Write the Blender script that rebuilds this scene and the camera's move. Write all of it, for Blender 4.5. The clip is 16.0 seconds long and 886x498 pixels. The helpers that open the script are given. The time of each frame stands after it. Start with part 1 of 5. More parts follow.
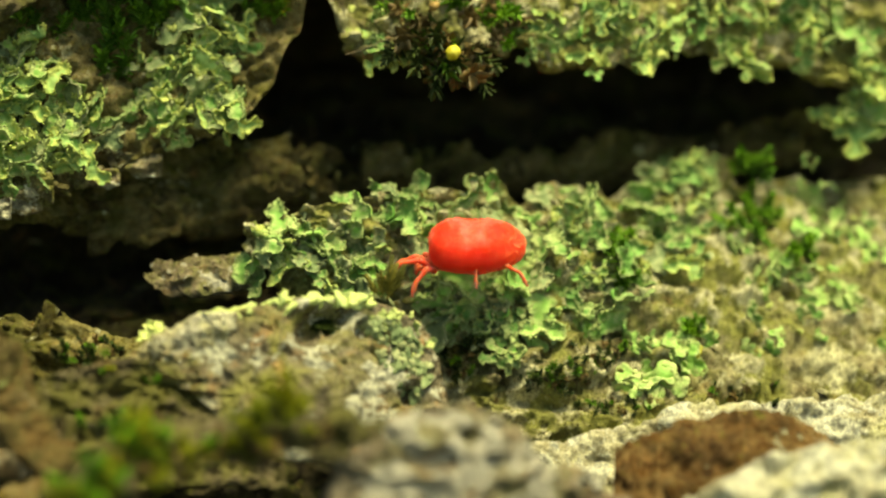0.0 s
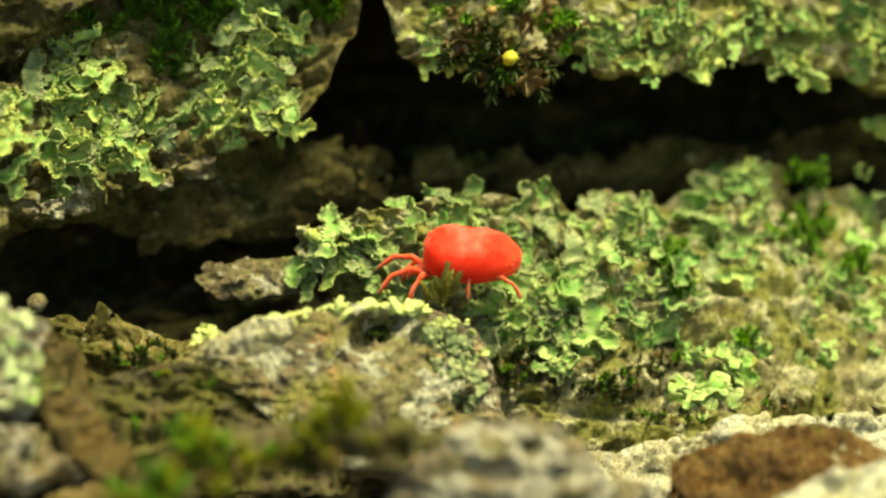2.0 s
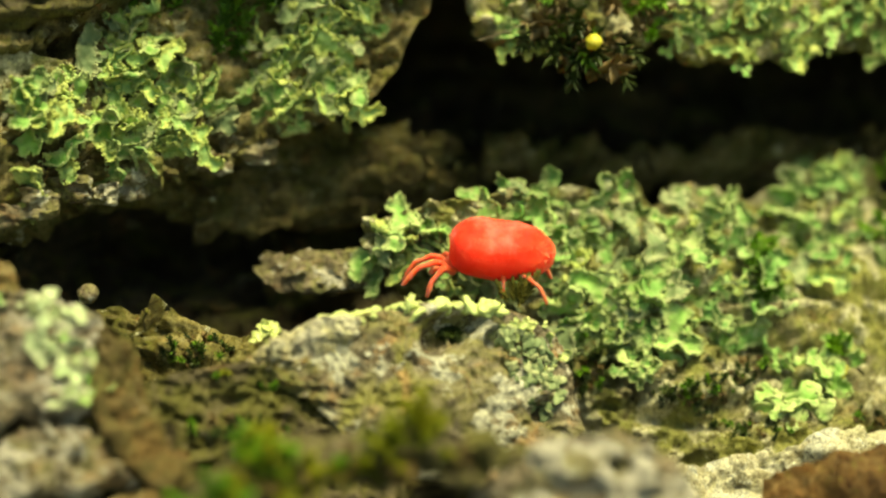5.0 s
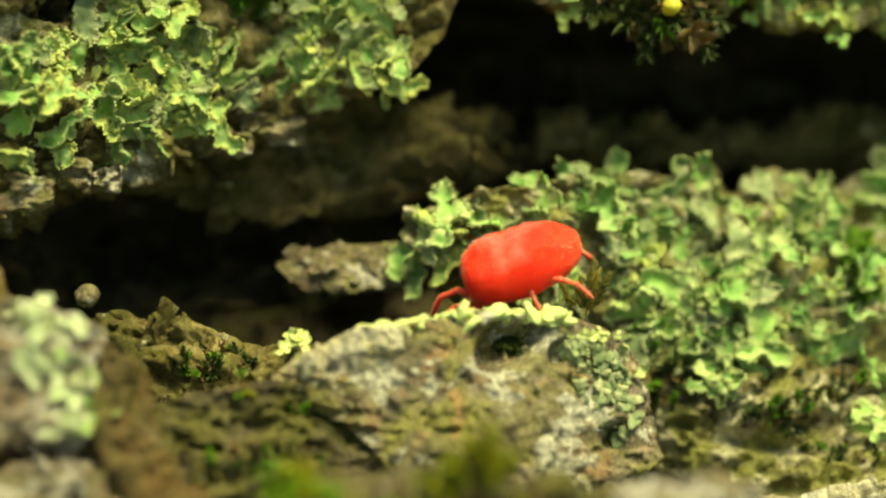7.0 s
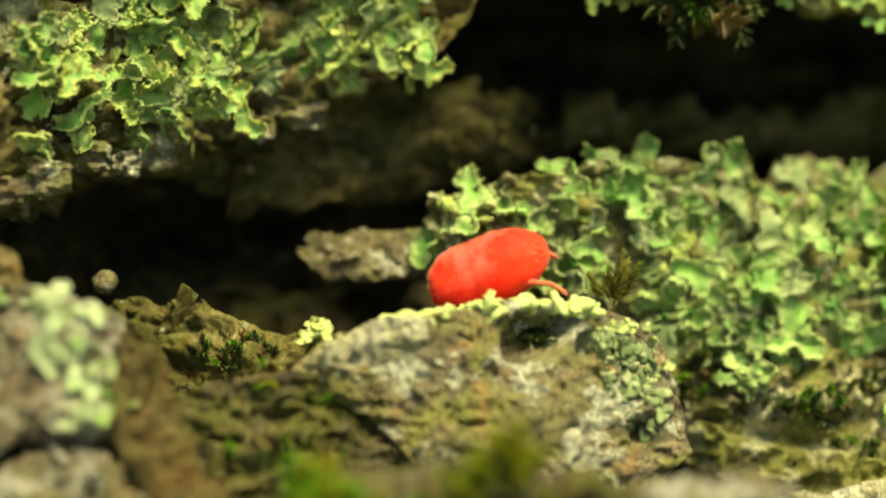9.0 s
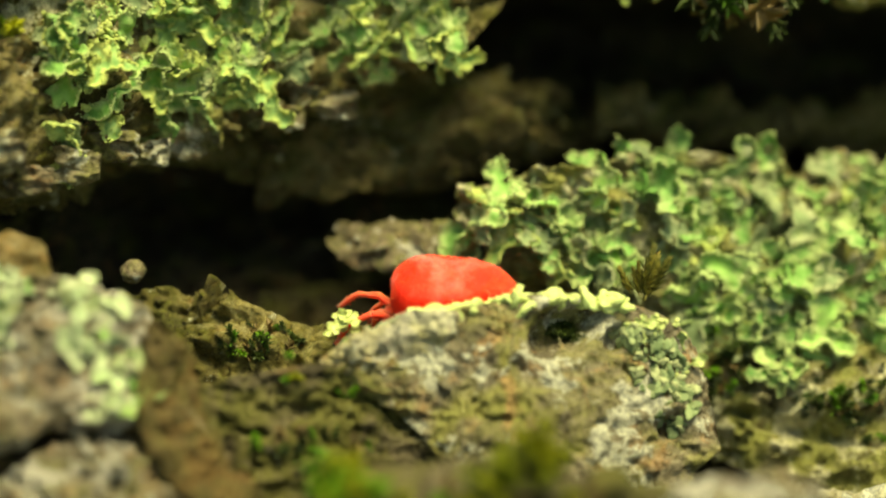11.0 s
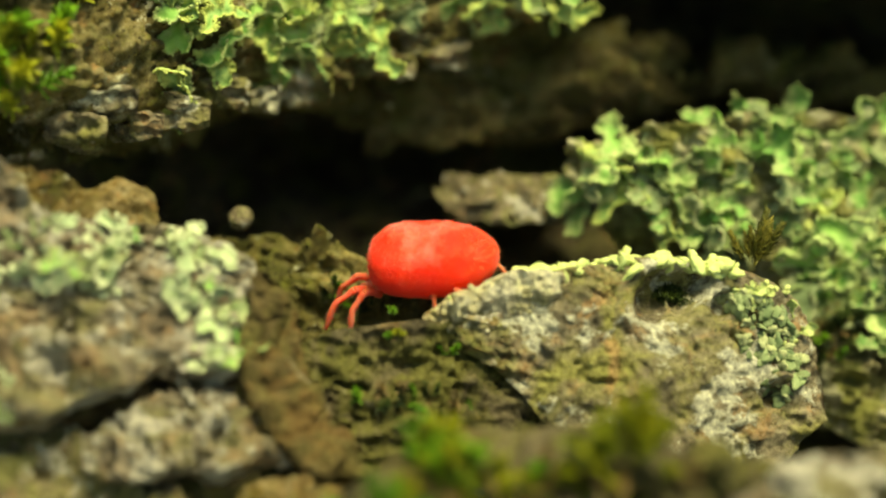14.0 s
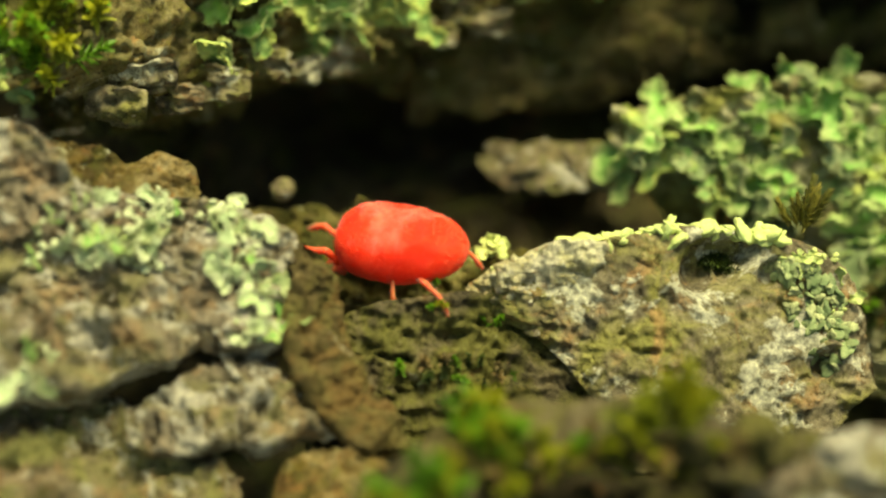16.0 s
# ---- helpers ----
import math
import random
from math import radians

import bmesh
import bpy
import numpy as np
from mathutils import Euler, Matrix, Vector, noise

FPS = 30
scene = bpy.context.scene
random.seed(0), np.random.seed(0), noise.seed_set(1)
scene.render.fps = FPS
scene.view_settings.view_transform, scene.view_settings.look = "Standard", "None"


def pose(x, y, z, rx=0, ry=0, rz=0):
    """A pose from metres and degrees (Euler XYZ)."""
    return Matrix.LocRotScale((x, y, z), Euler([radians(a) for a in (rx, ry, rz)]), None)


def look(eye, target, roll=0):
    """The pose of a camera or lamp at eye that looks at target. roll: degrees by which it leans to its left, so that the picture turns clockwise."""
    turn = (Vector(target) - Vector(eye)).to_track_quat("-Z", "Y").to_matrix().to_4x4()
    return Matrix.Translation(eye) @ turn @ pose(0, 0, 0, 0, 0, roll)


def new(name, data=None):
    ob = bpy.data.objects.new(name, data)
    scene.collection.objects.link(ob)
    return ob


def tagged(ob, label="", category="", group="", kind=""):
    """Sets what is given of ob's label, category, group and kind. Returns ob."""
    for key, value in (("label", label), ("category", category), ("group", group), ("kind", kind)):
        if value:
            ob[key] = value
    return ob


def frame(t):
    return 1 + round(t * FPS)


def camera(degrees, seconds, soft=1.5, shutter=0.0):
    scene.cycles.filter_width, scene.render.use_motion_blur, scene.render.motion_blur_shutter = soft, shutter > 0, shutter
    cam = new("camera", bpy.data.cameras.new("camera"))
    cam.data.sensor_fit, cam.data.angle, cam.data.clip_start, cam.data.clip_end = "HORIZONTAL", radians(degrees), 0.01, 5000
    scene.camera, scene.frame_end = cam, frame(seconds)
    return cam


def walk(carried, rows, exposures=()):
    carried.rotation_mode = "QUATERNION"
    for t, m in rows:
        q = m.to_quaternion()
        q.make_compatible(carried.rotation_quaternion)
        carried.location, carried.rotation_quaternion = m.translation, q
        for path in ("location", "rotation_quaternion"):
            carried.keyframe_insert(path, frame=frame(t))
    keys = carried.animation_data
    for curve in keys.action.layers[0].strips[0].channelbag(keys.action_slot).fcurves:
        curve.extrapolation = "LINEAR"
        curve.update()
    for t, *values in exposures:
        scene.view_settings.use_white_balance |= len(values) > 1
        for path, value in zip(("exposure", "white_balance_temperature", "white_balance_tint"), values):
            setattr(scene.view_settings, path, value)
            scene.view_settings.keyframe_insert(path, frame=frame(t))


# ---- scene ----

from mathutils.bvhtree import BVHTree

# The camera: a macro lens a few centimetres from the bark, carried to the left and closer.
cam = camera(31.3, 16.0, soft=2.0)
PATH = [
    (0, (0.00000, -0.06000, 0.03000), (0.00000, -0.00362, 0.00948), -0.00),
    (0.5, (-0.00027, -0.05991, 0.03022), (-0.00063, -0.00360, 0.00951), 0.11),
    (1, (-0.00104, -0.05983, 0.03013), (-0.00125, -0.00344, 0.00963), 0.35),
    (1.5, (-0.00147, -0.05960, 0.03027), (-0.00184, -0.00322, 0.00973), 0.58),
    (2, (-0.00179, -0.05942, 0.03037), (-0.00210, -0.00315, 0.00957), 0.80),
    (2.5, (-0.00187, -0.05928, 0.03045), (-0.00231, -0.00310, 0.00939), 0.92),
    (3, (-0.00255, -0.05930, 0.03072), (-0.00300, -0.00315, 0.00956), 1.32),
    (3.5, (-0.00268, -0.05910, 0.03073), (-0.00355, -0.00293, 0.00964), 1.67),
    (4, (-0.00291, -0.05885, 0.03066), (-0.00385, -0.00272, 0.00947), 1.82),
    (4.5, (-0.00290, -0.05764, 0.03034), (-0.00412, -0.00169, 0.00871), 1.78),
    (5, (-0.00359, -0.05568, 0.02986), (-0.00490, 0.00018, 0.00801), 1.58),
    (7.5, (-0.00598, -0.04743, 0.02805), (-0.00682, 0.00769, 0.00436), 2.14),
    (8, (-0.00605, -0.04729, 0.02805), (-0.00697, 0.00773, 0.00413), 2.22),
    (8.5, (-0.00605, -0.04715, 0.02801), (-0.00719, 0.00778, 0.00390), 2.27),
    (9, (-0.00607, -0.04709, 0.02803), (-0.00756, 0.00780, 0.00386), 2.22),
    (11.5, (-0.00597, -0.04647, 0.02846), (-0.00906, 0.00782, 0.00311), 2.35),
    (12, (-0.00605, -0.04628, 0.02862), (-0.00970, 0.00779, 0.00287), 2.50),
    (12.5, (-0.00608, -0.04614, 0.02878), (-0.01043, 0.00767, 0.00258), 2.58),
    (13, (-0.00603, -0.04599, 0.02887), (-0.01083, 0.00746, 0.00203), 2.53),
    (13.5, (-0.00585, -0.04591, 0.02900), (-0.01149, 0.00716, 0.00156), 2.19),
    (14, (-0.00589, -0.04579, 0.02914), (-0.01262, 0.00689, 0.00123), 2.12),
    (14.5, (-0.00589, -0.04565, 0.02915), (-0.01324, 0.00679, 0.00095), 1.95),
    (15, (-0.00562, -0.04555, 0.02924), (-0.01338, 0.00660, 0.00060), 1.45),
    (15.5, (-0.00558, -0.04541, 0.02930), (-0.01388, 0.00638, 0.00016), 0.88),
    (16, (-0.00566, -0.04531, 0.02929), (-0.01425, 0.00632, -0.00004), 0.56),
]
walk(cam, [(t, look(eye, target, roll)) for t, eye, target, roll in PATH], exposures=[(0.0, 0.64, 10400, -12), (3.0, 0.75, 10400, -12), (16.0, 0.68, 10400, -12)])

# ---- light: bright overcast sky, soft sun high above the bark ----
world = bpy.data.worlds.new("sky")
scene.world = world
world.use_nodes = True
wn, wl = world.node_tree.nodes, world.node_tree.links
sky = wn.new("ShaderNodeTexSky")
sky.sky_type, sky.sun_disc = "NISHITA", False
sky.sun_elevation, sky.sun_rotation = radians(75), radians(120)
wl.new(sky.outputs[0], wn["Background"].inputs[0])
wn["Background"].inputs[1].default_value = 0.12
sun = new("sun", bpy.data.lights.new("sun", "SUN"))
sun.data.energy, sun.data.angle, sun.data.color = 5.0, radians(28), (1.0, 0.96, 0.88)
sun.matrix_world = look((0.10, -0.06, 0.5), (0, 0, 0))

MM = 0.001
SEATS = []  # surfaces on which lichen and moss grow


# ---- noise and mesh helpers ----
def hashed(i, j, k, seed):
    h = (i * 374761393 + j * 668265263 + k * 1274126177 + seed * 974634777) & 0xFFFFFFFF
    h = ((h ^ (h >> 13)) * 1103515245) & 0xFFFFFFFF
    h = ((h ^ (h >> 16)) * 2654435761) & 0xFFFFFFFF
    return ((h ^ (h >> 15)) & 0xFFFF) / 32767.5 - 1.0


def value_noise(p, seed=0):
    """Smooth noise in -1..1 at the rows of p."""
    q = np.floor(p).astype(np.int64)
    f = p - q
    f = f * f * f * (f * (f * 6 - 15) + 10)
    out = np.zeros(len(p))
    for a in (0, 1):
        for b in (0, 1):
            for c in (0, 1):
                w = (f[:, 0] if a else 1 - f[:, 0]) * (f[:, 1] if b else 1 - f[:, 1]) * (f[:, 2] if c else 1 - f[:, 2])
                out += w * hashed(q[:, 0] + a, q[:, 1] + b, q[:, 2] + c, seed)
    return out


def fbm(p, size, octaves=4, seed=0, gain=0.5):
    """Layered noise; size: millimetres of the largest lumps."""
    out, amp, s = np.zeros(len(p)), 1.0, 1.0 / size
    for n in range(octaves):
        out += amp * value_noise(p * s + 17.3 * n, seed + n)
        amp, s = amp * gain, s * 2.03
    return out


def spline(points, n):
    """n points evenly spread along a smooth line through the given ones."""
    p = np.array(points, float)
    p = np.vstack([2 * p[0] - p[1], p, 2 * p[-1] - p[-2]])
    out = []
    for a, b, c, d in zip(p[:-3], p[1:-2], p[2:-1], p[3:]):
        for t in np.linspace(0, 1, 24, endpoint=False):
            out.append(0.5 * (2 * b + (c - a) * t + (2 * a - 5 * b + 4 * c - d) * t**2 + (3 * b - a - 3 * c + d) * t**3))
    out = np.array(out + [p[-2]])
    s = np.r_[0, np.cumsum(np.linalg.norm(np.diff(out, axis=0), axis=1))]
    want = np.linspace(0, s[-1], n)
    return np.stack([np.interp(want, s, out[:, k]) for k in range(3)], 1)


def mesh_of(name, verts, faces, material, smooth=True):
    """A mesh from millimetres."""
    me = bpy.data.meshes.new(name)
    me.from_pydata((np.asarray(verts) * MM).tolist(), [], faces)
    if smooth:
        me.polygons.foreach_set("use_smooth", np.ones(len(me.polygons), bool))
    for m in material if isinstance(material, (list, tuple)) else (material,):
        me.materials.append(m)
    me.update()
    return me


def grid_faces(nu, nv, wrap=False):
    i, j = np.meshgrid(np.arange(nu - 1), np.arange(nv if wrap else nv - 1), indexing="ij")
    k = (j + 1) % nv
    return np.stack([i * nv + j, i * nv + k, (i + 1) * nv + k, (i + 1) * nv + j], -1).reshape(-1, 4).tolist()


def grid_normals(v, nu, nv, wrap=False):
    g = v.reshape(nu, nv, 3)
    du = np.gradient(g, axis=0)
    dv = (np.roll(g, -1, 1) - np.roll(g, 1, 1)) / 2 if wrap else np.gradient(g, axis=1)
    n = np.cross(du, dv).reshape(-1, 3)
    return n / (np.linalg.norm(n, axis=1, keepdims=True) + 1e-9)


def rough_bark(v, normals, amp, seed, flake=1.0, fine=1.0):
    """Moves points along their normals: lumps, flaky steps, pits and grains."""
    q = v * fine
    stretched = q * np.array([0.6, 1.0, 1.0]) + 0.35 * np.stack([fbm(q, 1.5, 2, seed + k) for k in (61, 62, 63)], 1)
    lumps = fbm(stretched, 2.4, 3, seed)
    step = fbm(stretched + 40, 1.9, 4, seed + 9) * 2.8
    terrace = np.floor(step) + np.clip((step - np.floor(step) - 0.7) / 0.3, 0, 1) ** 2
    pits = np.clip(fbm(stretched, 1.0, 3, seed + 31) - 0.5, 0, 1) * 1.9
    ridges = 0.5 - np.abs(fbm(q * (0.5, 1, 1), 0.8, 4, seed + 40))
    layers = fbm(q * (0.25, 0.25, 1.5), 1.0, 3, seed + 70) * 2.2
    strata = np.floor(layers) + np.clip((layers - np.floor(layers) - 0.75) / 0.25, 0, 1)
    grains = fbm(q, 0.5, 4, seed + 20, 0.68)
    return v + normals * (amp * (0.7 * lumps + 0.30 * flake * terrace + 0.26 * flake * strata + 0.36 * grains + 0.34 * ridges - pits))[:, None]


CHIPS = {}


def chip_mesh(seed, material):
    """A thin angular flake of bark, about 1 mm across."""
    if (seed, material.name) in CHIPS:
        return CHIPS[seed, material.name]
    r = np.random.default_rng(seed + 500)
    k, rings = 14, 3
    ang = np.linspace(0, 2 * np.pi, k, endpoint=False)
    rad = 0.55 * (1 + 0.35 * r.uniform(-1, 1, k)) * (1 + 0.3 * np.cos(ang * 2 + r.uniform(0, 6)))
    v = [(0, 0, 0.10 + 0.04 * r.random())]
    for s, z in ((0.55, 0.11), (0.95, 0.08), (1.0, 0.0), (0.9, -0.2)):
        for a, d in zip(ang, rad):
            v.append((d * s * math.cos(a) * 1.3, d * s * math.sin(a), z + r.uniform(-0.03, 0.03)))
    f = [[0, 1 + i, 1 + (i + 1) % k] for i in range(k)]
    for q in range(rings):
        f += [[1 + q * k + i, 1 + (q + 1) * k + i, 1 + (q + 1) * k + (i + 1) % k, 1 + q * k + (i + 1) % k] for i in range(k)]
    CHIPS[seed, material.name] = mesh_of("chip", v, f, material, False)
    return CHIPS[seed, material.name]


def turned(z_way, x_way, place, scale):
    """A pose in metres: local z along z_way, x near x_way."""
    z = Vector(z_way).normalized()
    x = (Vector(x_way) - z * z.dot(Vector(x_way))).normalized()
    m = Matrix((x, z.cross(x), z)).transposed().to_4x4()
    return Matrix.Translation(Vector(place) * MM) @ m @ Matrix.Diagonal((scale, scale, scale, 1))


def slab(name, top, bottom, thick, material, amp=0.5, bulge=0.5, seed=0, step=0.09, flake=1.0, edge=0.35, fine=1.0, dents=(), chips=0):
    """A bark plate between a top and a bottom line: a rough face, a worn rim, a back and closed ends."""
    span = max(np.linalg.norm(np.diff(np.array(top, float), axis=0), axis=1).sum(), 1)
    high = np.linalg.norm(np.array(top, float).mean(0) - np.array(bottom, float).mean(0))
    nu, nf = int(np.clip(span / step, 24, 420)), int(np.clip(high / step, 16, 240))
    a, b = spline(top, nu), spline(bottom, nu)
    along, down = np.gradient(a, axis=0), b - a
    n = np.cross(down, along)
    n /= np.linalg.norm(n, axis=1, keepdims=True) + 1e-9
    n *= np.where(n[:, 1] > 0, -1, 1)[:, None]
    k = max(3, nu // 6)
    n = np.stack([np.convolve(np.pad(n[:, c], k, "edge"), np.ones(2 * k + 1) / (2 * k + 1), "valid") for c in range(3)], 1)
    n /= np.linalg.norm(n, axis=1, keepdims=True) + 1e-9
    # uneven rims
    a = a + np.outer(edge * fbm(a, 1.1, 4, seed + 50), (0, 0, 1))
    b = b + np.outer(edge * fbm(b, 1.1, 4, seed + 51), (0, 0, 1))
    down = b - a
    nb = max(6, nf // 4)
    s = np.r_[np.linspace(0, 1, nf), np.linspace(1, 0, nb + 2)[1:-1]]
    depth = np.r_[bulge * np.sin(np.pi * np.linspace(0, 1, nf)) ** 0.4, -thick * np.sin(np.pi * np.linspace(1, 0, nb + 2)[1:-1]) ** 0.35]
    taper = np.clip(np.sin(np.pi * np.linspace(0.0, 1, nu)), 0, 1) ** 0.3
    v = a[:, None] + down[:, None] * s[None, :, None] + n[:, None] * (depth[None, :] * taper[:, None])[..., None]
    m = len(s)
    v = v.reshape(-1, 3)
    out = np.repeat(n, m, 0) * np.tile(np.where(depth >= 0, 1.0, -1.0), nu)[:, None]
    v = rough_bark(v, out, amp, seed, flake, fine)
    for dx, dz, r, d in dents:  # hollows: across, height, radius, depth
        near = np.exp(-(((v[:, 0] - dx) / r) ** 2 + ((v[:, 2] - dz) / r) ** 2) ** 2)
        v = v - out * (d * near * np.tile(depth >= 0, nu))[:, None]
    faces = grid_faces(nu, m, True) + [list(range(m))[::-1], list(range((nu - 1) * m, nu * m))]
    SEATS.append((v, faces))
    ob = new(name, mesh_of(name, v, faces, material))
    # loose chips on the face
    r = np.random.default_rng(seed + 300)
    normals = grid_normals(v, nu, m, True)
    for _ in range(chips):
        i, j = int(r.integers(2, nu - 2)), int(r.integers(1, nf - 1))
        k = i * m + j
        way = normals[k] * np.sign(normals[k] @ n[i] + 1e-9) + r.normal(0, 0.25, 3)
        chip = new("chip", chip_mesh(int(r.integers(8)), material))
        chip.parent = ob
        chip.matrix_basis = turned(way, r.normal(0, 1, 3) * (1.6, 1, 0.5), v[k], r.uniform(0.5, 1.2) / fine)
    return ob


# ---- materials ----
def material(name, rough=0.8, spec=0.3):
    m = bpy.data.materials.new(name)
    m.use_nodes = True
    n, l = m.node_tree.nodes, m.node_tree.links
    p = n["Principled BSDF"]
    p.inputs["Roughness"].default_value, p.inputs["Specular IOR Level"].default_value = rough, spec
    tc, mp = n.new("ShaderNodeTexCoord"), n.new("ShaderNodeMapping")
    mp.inputs["Scale"].default_value = (1000, 1000, 1000)
    l.new(tc.outputs["Object"], mp.inputs["Vector"])
    return m, n, l, p, mp.outputs[0]


def noise_of(n, l, vec, per_mm, detail=6, rough=0.6, distort=0.0):
    t = n.new("ShaderNodeTexNoise")
    t.inputs["Scale"].default_value, t.inputs["Detail"].default_value = per_mm, detail
    t.inputs["Roughness"].default_value, t.inputs["Distortion"].default_value = rough, distort
    l.new(vec, t.inputs["Vector"])
    return t.outputs[0]


def ramp_of(n, l, fac, stops, mode="LINEAR"):
    r = n.new("ShaderNodeValToRGB")
    r.color_ramp.interpolation = mode
    while len(r.color_ramp.elements) < len(stops):
        r.color_ramp.elements.new(0.5)
    for e, (at, c) in zip(r.color_ramp.elements, stops):
        e.position, e.color = at, (*c, 1) if len(c) == 3 else c
    l.new(fac, r.inputs[0])
    return r.outputs[0]


def mix_of(n, l, fac, a, b, mode="MIX"):
    x = n.new("ShaderNodeMix")
    x.data_type, x.blend_type = "RGBA", mode
    for socket, value in ((x.inputs[0], fac), (x.inputs[6], a), (x.inputs[7], b)):
        if isinstance(value, (int, float)):
            socket.default_value = value
        elif isinstance(value, tuple):
            socket.default_value = (*value, 1)
        else:
            l.new(value, socket)
    return x.outputs[2]


def bump_of(n, l, p, height, strength, distance):
    b = n.new("ShaderNodeBump")
    b.inputs["Strength"].default_value, b.inputs["Distance"].default_value = strength, distance
    l.new(height, b.inputs["Height"])
    l.new(b.outputs[0], p.inputs["Normal"])


def bark_material(name, dark, mid, light, algae=0.5, crust=0.45, dirt=0.85, warm=0.0, chalk=((0.38, 0.37, 0.20), (0.80, 0.78, 0.54))):
    """Weathered bark: brown wood, pale worn skin, green algae film and patches of crusty lichen."""
    m, n, l, p, vec = material(name, 0.9, 0.2)
    big, fine = noise_of(n, l, vec, 0.35, 8, 0.62, 0.4), noise_of(n, l, vec, 2.4, 6, 0.7)
    base = ramp_of(n, l, big, [(0.36, dark), (0.47, mid), (0.57, light), (0.68, mid)])
    base = mix_of(n, l, ramp_of(n, l, fine, [(0.35, (0, 0, 0)), (0.7, (1, 1, 1))]), base, mid, "OVERLAY")
    green = ramp_of(n, l, noise_of(n, l, vec, 0.55, 7, 0.65, 0.6), [(0.62 - 0.3 * algae, (0, 0, 0)), (0.80 - 0.3 * algae, (0.85, 0.85, 0.85))])
    base = mix_of(n, l, green, base, (0.115, 0.12, 0.025))
    pale = ramp_of(n, l, noise_of(n, l, vec, 0.8, 9, 0.7, 0.3), [(0.68 - 0.25 * crust, (0, 0, 0)), (0.72 - 0.25 * crust, (1, 1, 1))])
    base = mix_of(n, l, pale, base, ramp_of(n, l, fine, [(0.3, chalk[0]), (0.7, chalk[1])]))
    rust = ramp_of(n, l, noise_of(n, l, vec, 0.9, 6, 0.7, 0.8), [(0.60 - 0.1 * warm, (0, 0, 0)), (0.70 - 0.1 * warm, (0.75, 0.75, 0.75))])
    base = mix_of(n, l, rust, base, (0.42, 0.22, 0.08))
    yellow = ramp_of(n, l, noise_of(n, l, vec, 1.7, 7, 0.72, 0.4), [(0.60 - 0.08 * algae, (0, 0, 0)), (0.70, (0.8, 0.8, 0.8))])
    base = mix_of(n, l, yellow, base, (0.26, 0.27, 0.045))
    specks = ramp_of(n, l, noise_of(n, l, vec, 3.1, 5, 0.75), [(0.34, (0.14, 0.12, 0.09)), (0.43, (1, 1, 1))])
    base = mix_of(n, l, dirt, base, specks, "MULTIPLY")
    grit = ramp_of(n, l, noise_of(n, l, vec, 8.0, 4, 0.7), [(0.32, (0.42, 0.40, 0.38)), (0.52, (1, 1, 1)), (0.68, (1.5, 1.5, 1.45))])
    base = mix_of(n, l, 0.6, base, grit, "MULTIPLY")
    l.new(base, p.inputs["Base Color"])
    bump_of(n, l, p, noise_of(n, l, vec, 3.2, 12, 0.8), 1.0, 0.00035)
    return m


def mottled_material(name, dark, mid, film, crust, stain, film_at=0.5, crust_at=0.6, stain_at=0.62, grain=1.0, patch=1.0):
    """Old bark face: speckled grey-brown wood, a yellow-green algal film, crisp pale crusts and rusty stains."""
    m, n, l, p, vec = material(name, 0.92, 0.15)
    fine = noise_of(n, l, vec, 3.4 * grain, 5, 0.75)
    base = mix_of(n, l, ramp_of(n, l, noise_of(n, l, vec, patch * 0.62, 7, 0.66, 0.5), [(0.38, (0, 0, 0)), (0.60, (1, 1, 1))]), dark, mid)
    wash = ramp_of(n, l, noise_of(n, l, vec, patch * 0.30, 6, 0.62, 0.9), [(film_at - 0.07, (0, 0, 0)), (film_at + 0.09, (0.9, 0.9, 0.9))])
    base = mix_of(n, l, wash, base, mix_of(n, l, fine, tuple(0.55 * c for c in film), tuple(min(1, 1.3 * c) for c in film)))
    rust = ramp_of(n, l, noise_of(n, l, vec, patch * 0.48, 6, 0.68, 1.2), [(stain_at - 0.05, (0, 0, 0)), (stain_at + 0.06, (0.75, 0.75, 0.75))])
    base = mix_of(n, l, rust, base, stain)
    scab = ramp_of(n, l, noise_of(n, l, vec, patch * 0.41, 9, 0.66, 0.35), [(crust_at - 0.015, (0, 0, 0)), (crust_at + 0.02, (1, 1, 1))])
    chalky = mix_of(n, l, ramp_of(n, l, fine, [(0.34, (0, 0, 0)), (0.62, (1, 1, 1))]), tuple(0.45 * c for c in crust), crust)
    base = mix_of(n, l, scab, base, chalky)
    specks = ramp_of(n, l, noise_of(n, l, vec, 2.3 * grain, 6, 0.8), [(0.36, (0.16, 0.14, 0.10)), (0.46, (1, 1, 1)), (0.64, (1, 1, 1)), (0.70, (1.5, 1.5, 1.4))])
    base = mix_of(n, l, 0.8, base, specks, "MULTIPLY")
    grit = ramp_of(n, l, noise_of(n, l, vec, 7.5, 4, 0.7), [(0.34, (0.5, 0.48, 0.44)), (0.5, (1, 1, 1)), (0.68, (1.4, 1.4, 1.35))])
    base = mix_of(n, l, 0.7, base, grit, "MULTIPLY")
    l.new(base, p.inputs["Base Color"])
    bump_of(n, l, p, noise_of(n, l, vec, 2.6 * grain, 12, 0.8), 1.0, 0.0003)
    return m


